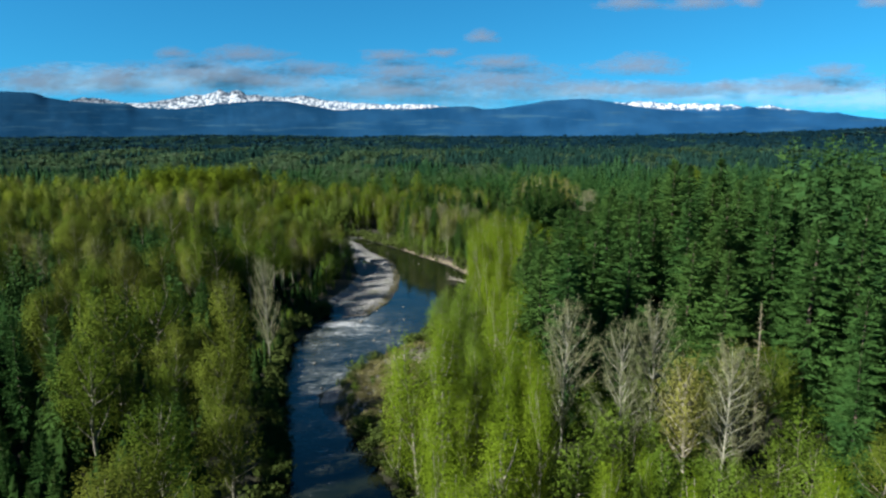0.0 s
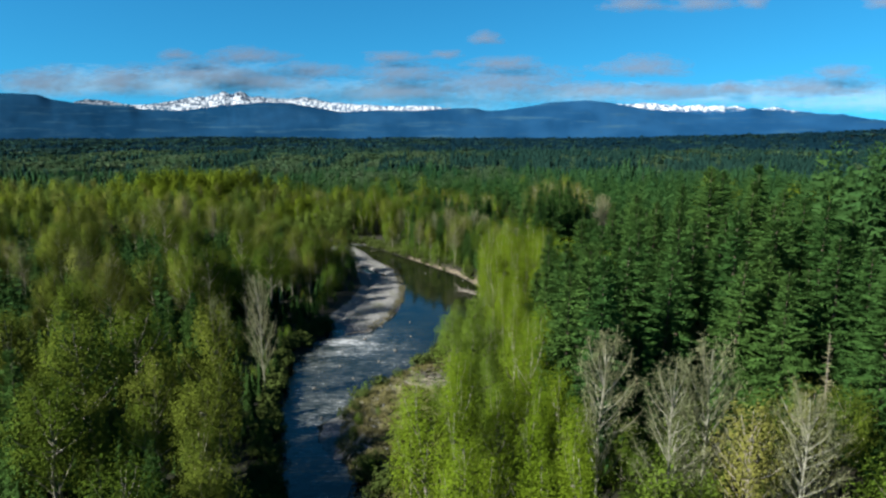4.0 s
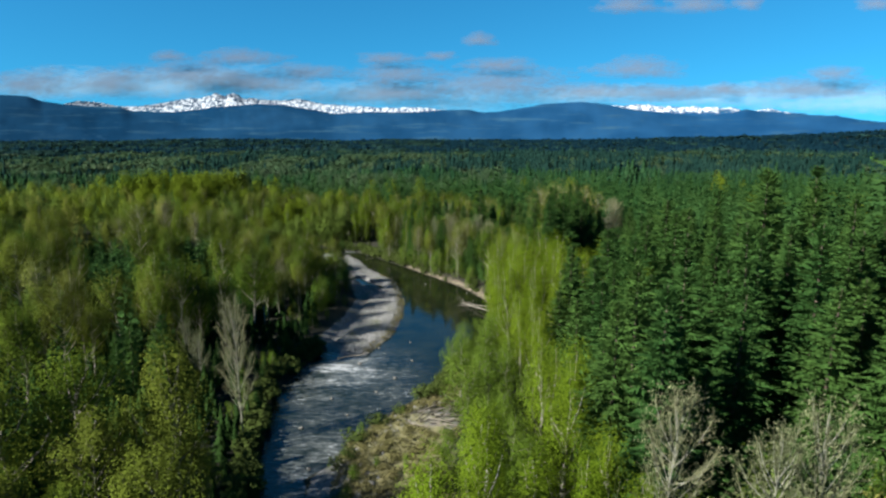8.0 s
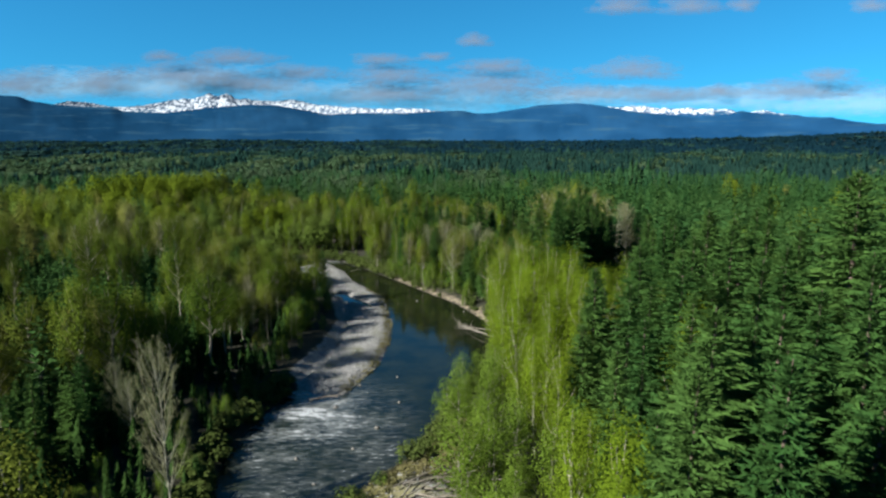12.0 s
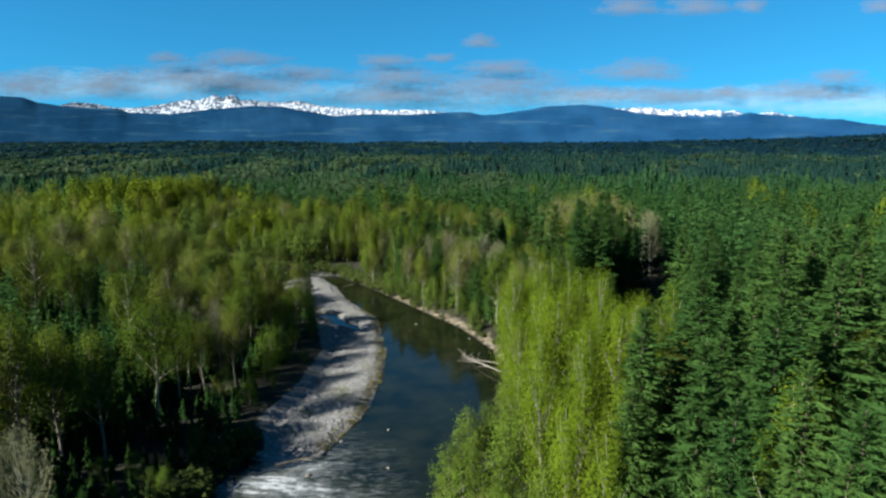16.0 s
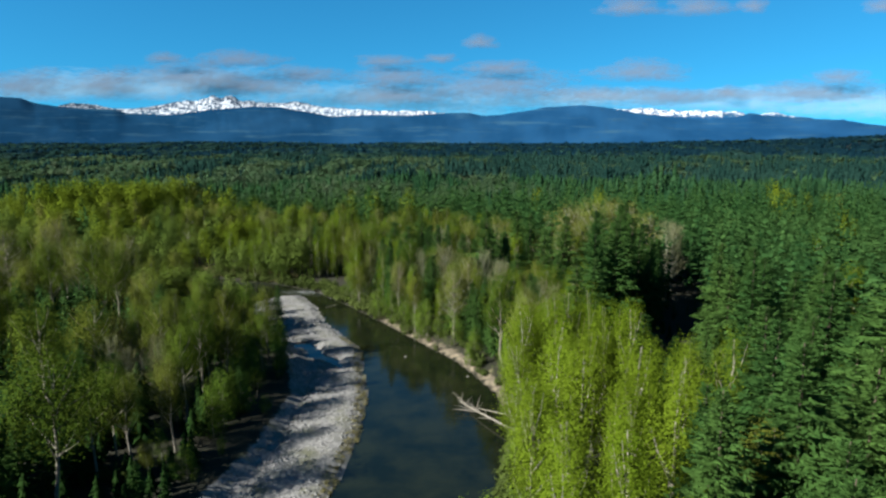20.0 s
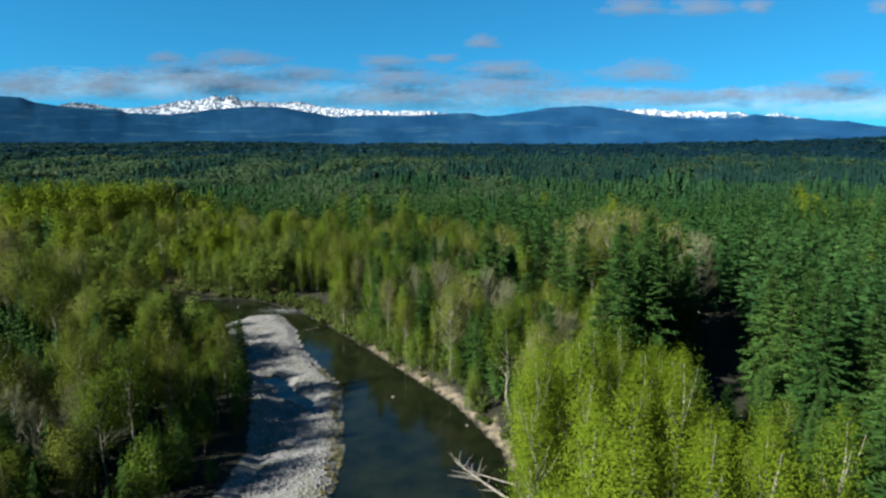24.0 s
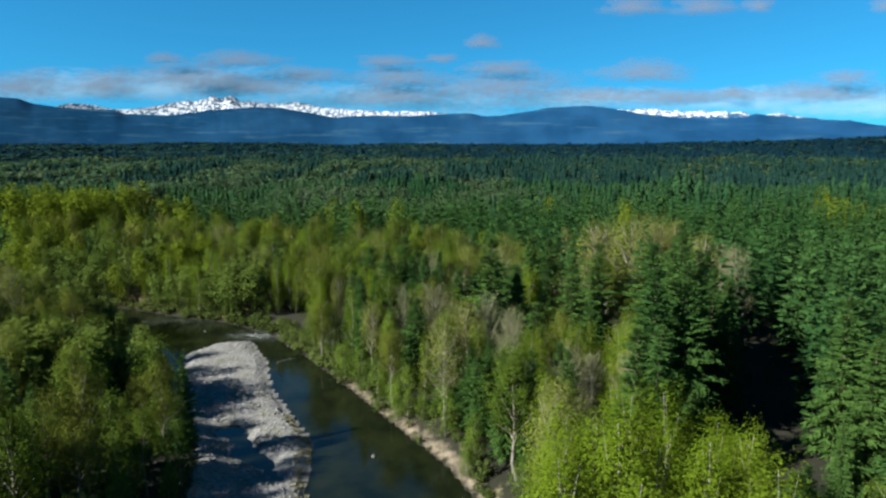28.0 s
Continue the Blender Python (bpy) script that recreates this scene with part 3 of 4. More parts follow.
def cloud(bearing, rise, wide, tall, dist=4800, material=CLOUD, label="small grey-mauve cloud drifting low over the mountains"):
    """A flat-bottomed drift of cloud: a shallow lens that frays out at its rim."""
    rings, spokes = 9, 28
    w, h = 1.4 * dist * math.tan(radians(wide)), 1.5 * dist * math.tan(radians(tall))
    v, rim, f = [(0, -0.2 * h, 0)], [0.0], []
    for i in range(1, rings + 1):
        for j in range(spokes):
            a, r = 2 * math.pi * j / spokes, i / rings
            lump = 1 + 0.10 * math.sin(3 * a + bearing) + 0.08 * math.sin(5 * a + rise * 7)
            z = r * h * lump * math.sin(a) * (0.7 if math.sin(a) < 0 else 1.15)
            v.append((r * w * lump * math.cos(a), -0.2 * h * (1 - r * r) + 0.6 * z, z))
            rim.append(r)
    for j in range(spokes):
        k = (j + 1) % spokes
        f.append((0, 1 + j, 1 + k))
        for i in range(rings - 1):
            a, b = 1 + i * spokes, 1 + (i + 1) * spokes
            f += [(a + j, b + j, b + k), (a + j, b + k, a + k)]
    me = mesh_of("cloud", v, f, material, (("rim", rim),))
    ob = new("backdrop_cloud", me)
    b = radians(bearing)
    ob.matrix_world = pose(dist * math.sin(b), 75 + dist * math.cos(b), 47 + dist * math.tan(radians(rise)), 0, 0, -0.35 * bearing)
    return tagged(ob, label, "cloud", "clouds over the range", "structure")


for drift in [(-17.1, 6.3, 2.9, 0.61), (-21.4, 4.8, 4.1, 0.92), (-27.2, 4.0, 2.0, 0.97), (-11.9, 5.2, 2.9, 0.63), (-4.8, 6.5, 2.4, 0.39), (-0.2, 6.7, 1.2, 0.34), (3.2, 8.0, 1.3, 0.53),
              (5.0, 5.9, 2.8, 0.54), (16.7, 5.3, 3.3, 0.80), (31.1, 4.4, 1.6, 0.46), (15.6, 10.4, 2.2, 0.74), (21.0, 10.1, 2.1, 0.71), (24.9, 9.9, 0.9, 0.52), (33.4, 9.1, 1.2, 0.48),
              (-4.1, 5.1, 3.7, 0.89), (4.8, 4.3, 5.7, 1.18), (13.0, 3.6, 3.4, 0.58), (23.5, 3.6, 0.9, 0.36), (29.4, 3.3, 5.2, 0.69), (-4.2, 3.6, 4.7, 0.74), (19.5, 3.3, 4.5, 0.56),
              (-22.8, 6.2, 1.4, 0.36), (-32.6, 3.7, 2.9, 0.92), (-16.6, 4.2, 4.5, 0.76)]:
    cloud(*drift)
for drift in [(-29, 3.5, 6.5, 1.0), (-20, 3.9, 7.0, 1.2), (-10, 3.1, 7.0, 1.0), (1, 2.8, 8.0, 1.1), (12, 3.1, 7.0, 0.8), (24, 2.8, 7.0, 0.8), (34, 2.2, 6.0, 0.9)]:
    cloud(*drift, 4900, VEIL, "pale thin veil of cloud behind the snowy ridge")


# ---- trees as things ----
def kind_of_tree(shape, material, wood_material, name):
    wood, crown = shape
    return mesh_of(name + "_trunk", *wood, wood_material), mesh_of(name + "_crown", *crown, material)


KINDS = {
    "cottonwood": [kind_of_tree(broadleaf(11 + i, r=3.7 + 0.5 * (i % 3), low=0.44 + 0.05 * (i % 3), count=8400, size=0.180, boughs=30, fuzz=0.105), COTTON, PALE_BARK if i % 2 == 0 else WOOD_BARK, "cottonwood") for i in range(6)],
    "poplar": [kind_of_tree(broadleaf(31 + i, r=2.9, low=0.14, count=8600, size=0.158, rise=0.30, fuzz=0.16), LIME, PALE_BARK, "poplar") for i in range(3)],
    "budding": [kind_of_tree(broadleaf(51 + i, r=4.4, low=0.42, count=4800, size=0.21, limbs=24, fuzz=0.11), BUDS, PALE_BARK, "budding") for i in range(3)],
    "willow": [kind_of_tree(broadleaf(71 + i, h=12, r=3.6, low=0.10, count=2600, size=0.24, boughs=28), GREEN, WOOD_BARK, "willow") for i in range(3)],
    "bare": [kind_of_tree(bare_tree(91 + i), TWIGS, ALDER_BARK, "alder") for i in range(3)],
    "fir": [kind_of_tree(conifer(111 + i, r=3.7 + 0.45 * (i % 3)), FIR, FIR_BARK, "fir") for i in range(6)],
    "snag": [kind_of_tree(conifer(131, h=22, r=2.4, levels=44, per=5, dead=True), TWIGS, DRIFT, "snag")],
}
TALL = {"cottonwood": 20.0, "poplar": 20.0, "budding": 20.0, "willow": 12.0, "bare": 24.0, "fir": 26.0, "snag": 22.0}
TAGS = {
    "cottonwood": ("cottonwood_tree", "tall cottonwood with thin yellow-green spring leaves in riverside woods", "tree", "cottonwoods along the river"),
    "poplar": ("poplar_tree", "bright lime-green poplar with pale stems on the riverbank", "tree", "poplars on the bank"),
    "budding": ("budding_tree", "brown budding broadleaf tree with pale trunk, not yet green", "tree", "budding trees"),
    "willow": ("willow_tree", "low rounded fresh-green willow at the water's edge", "tree", "willows by the water"),
    "bare": ("alder_tree", "leafless grey alder with forked pale limbs and twigs", "tree", "bare alders"),
    "fir": ("fir_tree", "dark green fir with drooping boughs in dense forest", "conifer", "firs in the forest"),
    "snag": ("dead_fir", "dead silver-grey fir with bare broken boughs", "tree", "dead firs"),
}
turner = random.Random(5)


def plant(kind, x, y, tall, broad=1.0):
    name, label, category, group = TAGS[kind]
    root = tagged(new(name), label, category, group)
    s = tall / TALL[kind]
    root.matrix_world = pose(x, y, float(height(np.array([x]), np.array([y]))[0]) - 0.15, turner.uniform(-2, 2), turner.uniform(-2, 2), turner.uniform(0, 360)) @ Matrix.Diagonal((s * broad, s * broad, s, 1))
    wood, crown = turner.choice(KINDS[kind])
    part("trunk", wood, root)
    part("crown", crown, root)


# trees that stand out by themselves: kind, place, height
LONE = [("bare", 16, 82.5, 23.5), ("bare", 22.5, 75.5, 22.5), ("bare", 26.5, 77, 23.5), ("bare", 32.5, 69, 21), ("budding", 29, 71, 19), ("budding", 36, 74, 18), ("snag", 43.2, 82.9, 19),
                         ("cottonwood", -39.3, 96.5, 17), ("cottonwood", -33.5, 98, 13.5), ("cottonwood", -48.6, 81, 19.5), ("cottonwood", -30.8, 62, 19), ("fir", -54.7, 95, 23), ("fir", -52.3, 80.2, 23),
                         ("cottonwood", -60.5, 188, 21), ("cottonwood", -44.5, 210, 14), ("cottonwood", -95.6, 224.6, 20),
                         ("poplar", 27, 127, 22), ("poplar", 95, 263, 20), ("willow", 51, 122, 14), ("fir", 26.6, 188, 19), ("bare", -2, 278, 20), ("bare", 3, 268, 18),
                         ("bare", 8, 246, 19), ("bare", 11, 236, 18), ("poplar", -39, 321, 21), ("snag", -47, 246, 9), ("bare", -52, 196, 12), ("bare", -49, 200, 13), ("bare", -54, 204, 12), ("bare", -50, 207, 14), ("bare", -47, 195, 11), ("bare", -56, 199, 13), ("bare", -49, 141, 11), ("bare", -53, 145, 12), ("cottonwood", -36.5, 216, 12), ("cottonwood", -38, 225, 15), ("willow", -33.5, 219, 9), ("fir", -36.5, 228, 15), ("willow", -33, 214, 6), ("willow", 5, 231, 5),
                         ("fir", -63, 88, 21), ("fir", 12, 224, 17), ("fir", 16, 218, 19), ("willow", -2, 250, 7), ("poplar", 2, 258, 17), ("poplar", 6, 240, 16)]
for kind, x, y, tall in LONE:
    plant(kind, x, y, tall)
plant("bare", -35.8, 122, 23.5, 0.68)


def zone(x, y, d, b, rng):
    """What grows at a place: kind and height, or nothing."""
    left = x < -0.12 * y + 5 and y < 300 and x < -15
    if b < 0.8 or (left and x > np.interp(y, *zip(*WOOD_EDGE))):
        return ("willow", rng.uniform(2.5, 5)) if left and b > 2 and rng.random() < 0.12 else None
    cx, cy = CLEARING
    if ((x - cx - 0.45 * (y - cy)) / 6.8) ** 2 + ((y - cy) / 37) ** 2 < 1:
        return ("fir", rng.uniform(1.5, 3.5)) if rng.random() < 0.5 else None
    if -24 < x < -1 and 84 < y < 148 and d < 17 - 0.09 * abs(y - 118):
        return ("willow", rng.uniform(1.5, 3.0)) if rng.random() < 0.10 else None
    u = rng.random()
    if hump(x, y, -152, 392, 42, 22) > 0.5:
        return "poplar", rng.uniform(22, 27)
    if hump(x, y, -134, 418, 14, 14) > 0.5:
        return "budding", rng.uniform(19, 23)
    patch = ripples(x + 40, y, 17)
    if left:
        edge = np.interp(y, *zip(*WOOD_EDGE)) - x
        if y < 72 and u > 0.55:
            return None
        if 40 < y < 76 and edge > 11:
            return ("fir", rng.uniform(6, 13)) if u < 0.4 else None
        if 103 < y < 112 + 0.06 * edge and 5 < edge < 60:
            return ("fir", rng.uniform(3, 7)) if u < 0.25 else None
        if ripples(x + 9, 0.8 * y, 12.5) > (0.22 if 60 < y < 200 else 0.36) and edge > 14:
            return ("fir", rng.uniform(9, 15)) if u < 0.35 else None
        if y >= 175 and edge < 6 and u > 0.12:
            return ("willow" if u < 0.5 else "cottonwood" if u < 0.7 else "fir"), rng.uniform(5, 11)
        if edge < (13 if y < 160 else 8) and 100 < y < 175:
            return (("fir", rng.uniform(3, 7)) if u < 0.3 else ("willow", rng.uniform(2.5, 5))) if u < 0.5 else None
        if ripples(x, 0.8 * y, 7.5) > 0.22 and edge > (15 if y > 100 else 7):
            return ("fir", rng.uniform(8, 15)) if u < 0.3 else None
        if edge < 24 and y > 218:
            return ("cottonwood" if u < 0.7 else "willow"), (rng.uniform(6, 10) if edge < 10 else rng.uniform(12, 16.5))
        if edge < 22:
            return "cottonwood", rng.uniform(21.5, 25.5) if 90 < y < 152 else rng.uniform(17, 21.5) if 150 <= y < 172 else rng.uniform(13.5, 18.5) if y > 172 else rng.uniform(14, 20)
        if u < 0.20 + 0.10 * (patch > 0.4):
            return "fir", rng.uniform(11, 19)
        if u < 0.34 and patch < 0.1:
            return "budding", rng.uniform(15, 20)
        if hump(x, y, -120, 275, 45, 30) > 0.5 and u < 0.6:
            return "budding", rng.uniform(17, 22)
        return "cottonwood", rng.uniform(11, 23)
    if y > 285 and x < 5 and y < 350 + 0.3 * -x:
        if u < 0.08 and d > 14:
            return "fir", rng.uniform(16, 22)
        if d < 12:
            return ("willow", rng.uniform(8, 14)) if u < 0.8 else ("poplar", rng.uniform(12, 17))
        return ("cottonwood", rng.uniform(15, 21)) if u < 0.42 else ("poplar", rng.uniform(13, 19)) if u < 0.62 else ("willow", rng.uniform(12, 16)) if u < 0.9 else ("budding", rng.uniform(14, 19))
    if y < 205 and (d < 9 or x < max(13, 11 + 0.2 * (y - 110))):
        if 96 < y < 164 and (x < 8 or u < 0.25):
            return ("willow", rng.uniform(6, 12))
        if u < 0.08:
            return "willow", rng.uniform(6, 10)
        return "poplar", rng.uniform(16, 22.5)
    if 14 < x < 31 and 160 < y < 198:
        return "poplar", rng.uniform(15, 21)
    if d < 14 and 200 <= y < 300:
        if d < 4:
            return ("willow", rng.uniform(4.5, 9.5)) if u < 0.8 else ("cottonwood", rng.uniform(11, 16))
        if u < 0.3:
            return "cottonwood", rng.uniform(15, 20)
        if u < 0.45:
            return "budding", rng.uniform(14, 19)
        if u < 0.60:
            return "poplar", rng.uniform(12, 18)
        if u < 0.74:
            return "bare", rng.uniform(15, 20)
        return "fir", rng.uniform(13, 20)
    if hump(x, y, 46, 290, 17, 15) > 0.45:
        return "budding", rng.uniform(23, 28)
    if hump(x, y, 63, 282, 8, 14) > 0.5:
        return "bare", rng.uniform(18, 22)
    if hump(x, y, 12, 300, 22, 22) > 0.5 and u < 0.75:
        return ("cottonwood" if u < 0.4 else "budding"), rng.uniform(15, 20)
    if y < 88 and 10 < x < (44 if y > 60 else 64):
        if 66 < y and x < 44:
            return ("willow", rng.uniform(6, 13)) if u < 0.8 else ("cottonwood", rng.uniform(11, 15))
        if u < 0.55:
            return "willow", rng.uniform(8, 14)
        if u < 0.80:
            return "cottonwood", rng.uniform(12, 17)
        return "poplar", rng.uniform(12, 16)
    if 28 < x < 72 and 128 < y < 190 and u < 0.38:
        return ("willow", rng.uniform(9, 14)) if u < 0.15 else ("cottonwood", rng.uniform(12, 17))
    if 222 < y < 325 and x < 58 and d >= 14 and u < 0.62 and abs(x - cx - 0.45 * (y - cy)) > 15:
        return ("cottonwood" if u < 0.27 else "budding" if u < 0.40 else "poplar" if u < 0.53 else "bare"), rng.uniform(14, 20)
    aside = abs(x - cx - 0.45 * (y - cy))
    if u < 0.03 and aside > 30 and y > 205:
        return "poplar", rng.uniform(18, 24)
    if 27 < x < 52 and 182 < y < 224:
        return ("fir" if u < 0.7 else "willow"), rng.uniform(7, 12)
    if aside < 28 and -40 < y - cy < 62:
        return "fir", rng.uniform(22, 28)
    if u < 0.04 and aside > 30 and y > 205:
        return "budding", rng.uniform(15, 20)
    big = 1 + 0.24 * math.exp(-(((x - 50) / 45) ** 2) - ((y - 105) / 45) ** 2)
    hill = 2.2 + 25 * hump(x, y, 100, 118, 50, 66)
    return "fir", min((rng.uniform(16, 24) + 4 * rng.random()) * big, 46.5 - hill + 1.5 * rng.random())


rng = np.random.default_rng(21)
spots, cells = [], {(-4, 13): [(-35.4, 121.0, 9.0)]}
for _, x, y, tall in LONE:
    cells.setdefault((int(x // 9), int(y // 9)), []).append((x, y, 3.0))
ROOM = {"cottonwood": 6.4, "poplar": 3.9, "budding": 5.0, "willow": 3.8, "bare": 4.6, "fir": 4.9, "snag": 4.0}
gx, gy = rng.uniform(-330, 330, 44000), rng.uniform(-120, 420, 44000)
gd, gb = outside(FLOOD, gx, gy), outside(BAR, gx, gy)
keep = (gd > 0.7) & (np.abs(gx) < 150 + 0.76 * np.maximum(gy, 0)) & ((np.abs(gx) > 14) | (gy > 35))
chooser = random.Random(77)
for x, y, d, b in zip(gx[keep].tolist(), gy[keep].tolist(), gd[keep].tolist(), gb[keep].tolist()):
    pick = zone(x, y, d, b, chooser)
    if not pick:
        continue
    room = ROOM[pick[0]] * (0.45 + 0.55 * pick[1] / TALL[pick[0]]) * (0.8 if 200 < y < 360 and -100 < x < 20 else 1.0 + 0.0012 * max(0, y - 150))
    if (x < -30 and 105 < y < 250 and np.interp(y, *zip(*WOOD_EDGE)) - x < 26) or (abs(x - 38 - 0.45 * (y - 232)) < 14 and 185 < y < 280) or (d < 16 and x > -30 and 200 < y < 300):
        room *= 0.72
    i, j = int(x // 9), int(y // 9)
    if any((x - px) ** 2 + (y - py) ** 2 < (0.5 * (room + pr)) ** 2 for k in (-1, 0, 1) for m in (-1, 0, 1) for px, py, pr in cells.get((i + k, j + m), ())):
        continue
    cells.setdefault((i, j), []).append((x, y, room))
    spots.append((math.hypot(x, 0.8 * max(0.0, y - 210, 60 - y)), x, y, *pick))
# young firs under the left wood, coloured dark to deepen its shade
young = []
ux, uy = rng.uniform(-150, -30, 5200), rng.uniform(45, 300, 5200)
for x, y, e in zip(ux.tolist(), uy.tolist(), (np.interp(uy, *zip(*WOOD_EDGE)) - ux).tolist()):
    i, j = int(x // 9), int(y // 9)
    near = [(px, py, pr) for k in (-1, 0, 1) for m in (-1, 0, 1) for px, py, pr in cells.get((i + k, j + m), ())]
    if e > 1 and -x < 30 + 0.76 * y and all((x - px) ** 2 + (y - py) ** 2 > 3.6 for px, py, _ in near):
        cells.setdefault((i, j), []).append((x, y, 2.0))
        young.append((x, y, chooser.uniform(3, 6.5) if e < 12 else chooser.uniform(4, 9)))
spots.sort()
single = {"cottonwood": 300, "poplar": 170, "budding": 60, "willow": 190, "bare": 40, "fir": 300, "snag": 5}
rest = {k: [] for k in single}
side_fir, side_leaf = [], []
for _, x, y, kind, tall in spots:
    if abs(x) > 32 + 0.76 * max(y, 0) or y < 15:
        (side_fir if kind == "fir" else side_leaf).append((x, y, tall))
    elif single[kind] > 0:
        single[kind] -= 1
        plant(kind, x, y, tall * (turner.uniform(0.85, 1.1) if kind == "fir" else 1.0), turner.uniform(1.0, 1.5) if kind == "fir" else turner.uniform(0.85, 1.25))
    else:
        rest[kind].append((x, y, tall))


# ---- woods beyond, joined ----
def woods(name, spots, shapes, material, label, tall, wide=1.0, seed=1):
    """Many simple trees in one mesh."""
    if not spots:
        return
    rng = np.random.default_rng(seed)
    p = np.array(spots, float)
    base = height(p[:, 0], p[:, 1])
    pick = rng.integers(0, len(shapes), len(p))
    vs, fs, k = [], [], 0
    for i, (v, f) in enumerate(shapes):
        w = np.flatnonzero(pick == i)
        a = rng.uniform(0, 2 * math.pi, len(w))[:, None]
        s = (p[w, 2] / tall)[:, None]
        c, d = np.cos(a), np.sin(a)
        broad = s * rng.uniform(0.85, 1.25, (len(w), 1)) * (wide if p.shape[1] < 4 else p[w, 3][:, None])
        x = (v[:, 0] * c - v[:, 1] * d) * broad + p[w, 0][:, None]
        y = (v[:, 0] * d + v[:, 1] * c) * broad + p[w, 1][:, None]
        z = v[:, 2] * s + base[w][:, None]
        vs.append(np.stack([x, y, z], -1).reshape(-1, 3))
        fs.append((f[None] + (np.arange(len(w)) * len(v))[:, None, None]).reshape(-1, f.shape[1]) + k)
        k += len(w) * len(v)
    return tagged(new(name, mesh_of(name, np.vstack(vs), np.vstack(fs), material)), label, "forest", kind="stuff")


def crown_only(shape):
    return shape[1]


def both(shape):
    return joined(shape)


MID_LEAF = [both(broadleaf(201 + i, r=3.9, count=1100, size=0.46, boughs=24, limbs=5)) for i in range(4)]
NEAR_FIR = [crown_only(conifer(211 + i, levels=22, per=6, fingers=1, fat=2.4)) for i in range(4)]
MID_FIR = [far_conifer(221 + i, r=3.4 + 0.5 * (i % 4), tiers=7, points=7) for i in range(6)]
FAR_FIR = [far_conifer(241 + i, r=3.9, tiers=5, points=5) for i in range(6)]
DOT_FIR = [far_conifer(251 + i, r=3.9, tiers=3, points=3) for i in range(6)]
DOT_LEAF = [crown_only(broadleaf(271 + i, r=4.4, count=26, size=3.4, boughs=6, limbs=1)) for i in range(3)]
PLAIN_LEAF = [crown_only(broadleaf(281 + i, r=4.2, count=300, size=0.95, boughs=14, limbs=1)) for i in range(4)]
FAR_LEAF = [crown_only(broadleaf(261 + i, r=4.4, count=80, size=2.0, boughs=9, limbs=1)) for i in range(3)]
far_fir, far_leaf, tip_fir, tip_leaf = [], [], [], []
rng = np.random.default_rng(8)
def rough(x, y, s, seed):
    return noise.noise(Vector((x / s, y / s, seed)))


dot_fir, dot_leaf = [], []
r = 300.0
while r < 3950:
    s = max(5.2, 0.0108 * r)
    for a in np.arange(-44, 44, math.degrees(s / r)):
        b = radians(a + rng.uniform(-0.9, 0.9) * math.degrees(s / r))
        q = r + rng.uniform(-0.9, 0.9) * s
        x, y = q * math.sin(b), 75 + q * math.cos(b)
        if abs(x) < 330 and y < 421:
            continue
        deep = 0.5 if q < 600 else 0.22
        stand = rough(x, deep * y, 70, 4.0) + 0.5 * rough(x, deep * y, 26, 9.0) + (0.27 if x < 0 else -0.03)
        leafy = rng.random() < (0.92 if stand > 0.30 else 0.3 if stand > 0.2 else 0.03) or hump(x, y, -160, 405, 45, 25) > 0.5
        tall = 1.0 + 0.40 * rough(x, deep * y, 55, 21.0)
        if not leafy and rough(x, 0.4 * y, 26, 51.0) > 0.38 and rng.random() < 0.6:
            tall *= 1.35
        spot = (x, y, (rng.uniform(11, 15.5) if leafy else (12 + 6 * rng.random() ** 2.2 if q < 1100 else rng.uniform(12, 16))) * tall, max(1.25, s / 4.3) * rng.uniform(0.8, 1.2))
        if hump(x, y, -160, 405, 30, 16) > 0.5:
            spot = (x, y, rng.uniform(21, 26), 1.3)
        if hump(x, y, -140, 436, 14, 12) > 0.5:
            leafy, spot = True, (x, y, rng.uniform(20, 24), 1.4)
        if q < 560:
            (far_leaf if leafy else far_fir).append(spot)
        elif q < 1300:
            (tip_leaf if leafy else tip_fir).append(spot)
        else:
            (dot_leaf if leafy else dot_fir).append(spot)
    r += s * 0.9
woods("cottonwood_woods", rest["cottonwood"] + rest["bare"], MID_LEAF, WOODS_LEAF, "yellow-green spring cottonwood forest on the valley floor", 20, 1.1, 2)
woods("poplar_woods", rest["poplar"], MID_LEAF, WOODS_LIME, "bright lime-green poplars in the woods beyond the river", 20, 1.25, 16)
woods("budding_woods", rest["budding"], MID_LEAF, BUDS, "brown budding broadleaf trees among the woods", 20, 1.1, 3)
woods("willow_woods", rest["willow"], MID_LEAF, WOODS_GREEN, "fresh-green willows beside the river", 20, 1.6, 4)
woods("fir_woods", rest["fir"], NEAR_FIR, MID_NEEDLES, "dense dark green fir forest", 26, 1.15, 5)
woods("young_fir_woods", young, MID_FIR, SHADE_FIR, "young firs beneath the cottonwoods, with shade put into their dark colour", 26, 1.5, 15)
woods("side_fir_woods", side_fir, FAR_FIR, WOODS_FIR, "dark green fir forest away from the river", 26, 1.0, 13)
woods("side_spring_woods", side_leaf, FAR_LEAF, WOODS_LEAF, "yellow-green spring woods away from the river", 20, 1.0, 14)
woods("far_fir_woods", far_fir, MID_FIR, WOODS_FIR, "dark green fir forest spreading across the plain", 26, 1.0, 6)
woods("far_spring_woods", far_leaf, PLAIN_LEAF, HAZED_SPRING, "olive spring woods among the fir forest", 20, 1.0, 7)
woods("distant_fir_woods", tip_fir, FAR_FIR, HAZED_FIR, "distant dark fir forest towards the mountains", 26, 1.0, 8)
woods("plain_fir_woods", dot_fir, DOT_FIR, HAZIER_FIR, "dark fir forest at the foot of the mountains", 26, 1.0, 18)
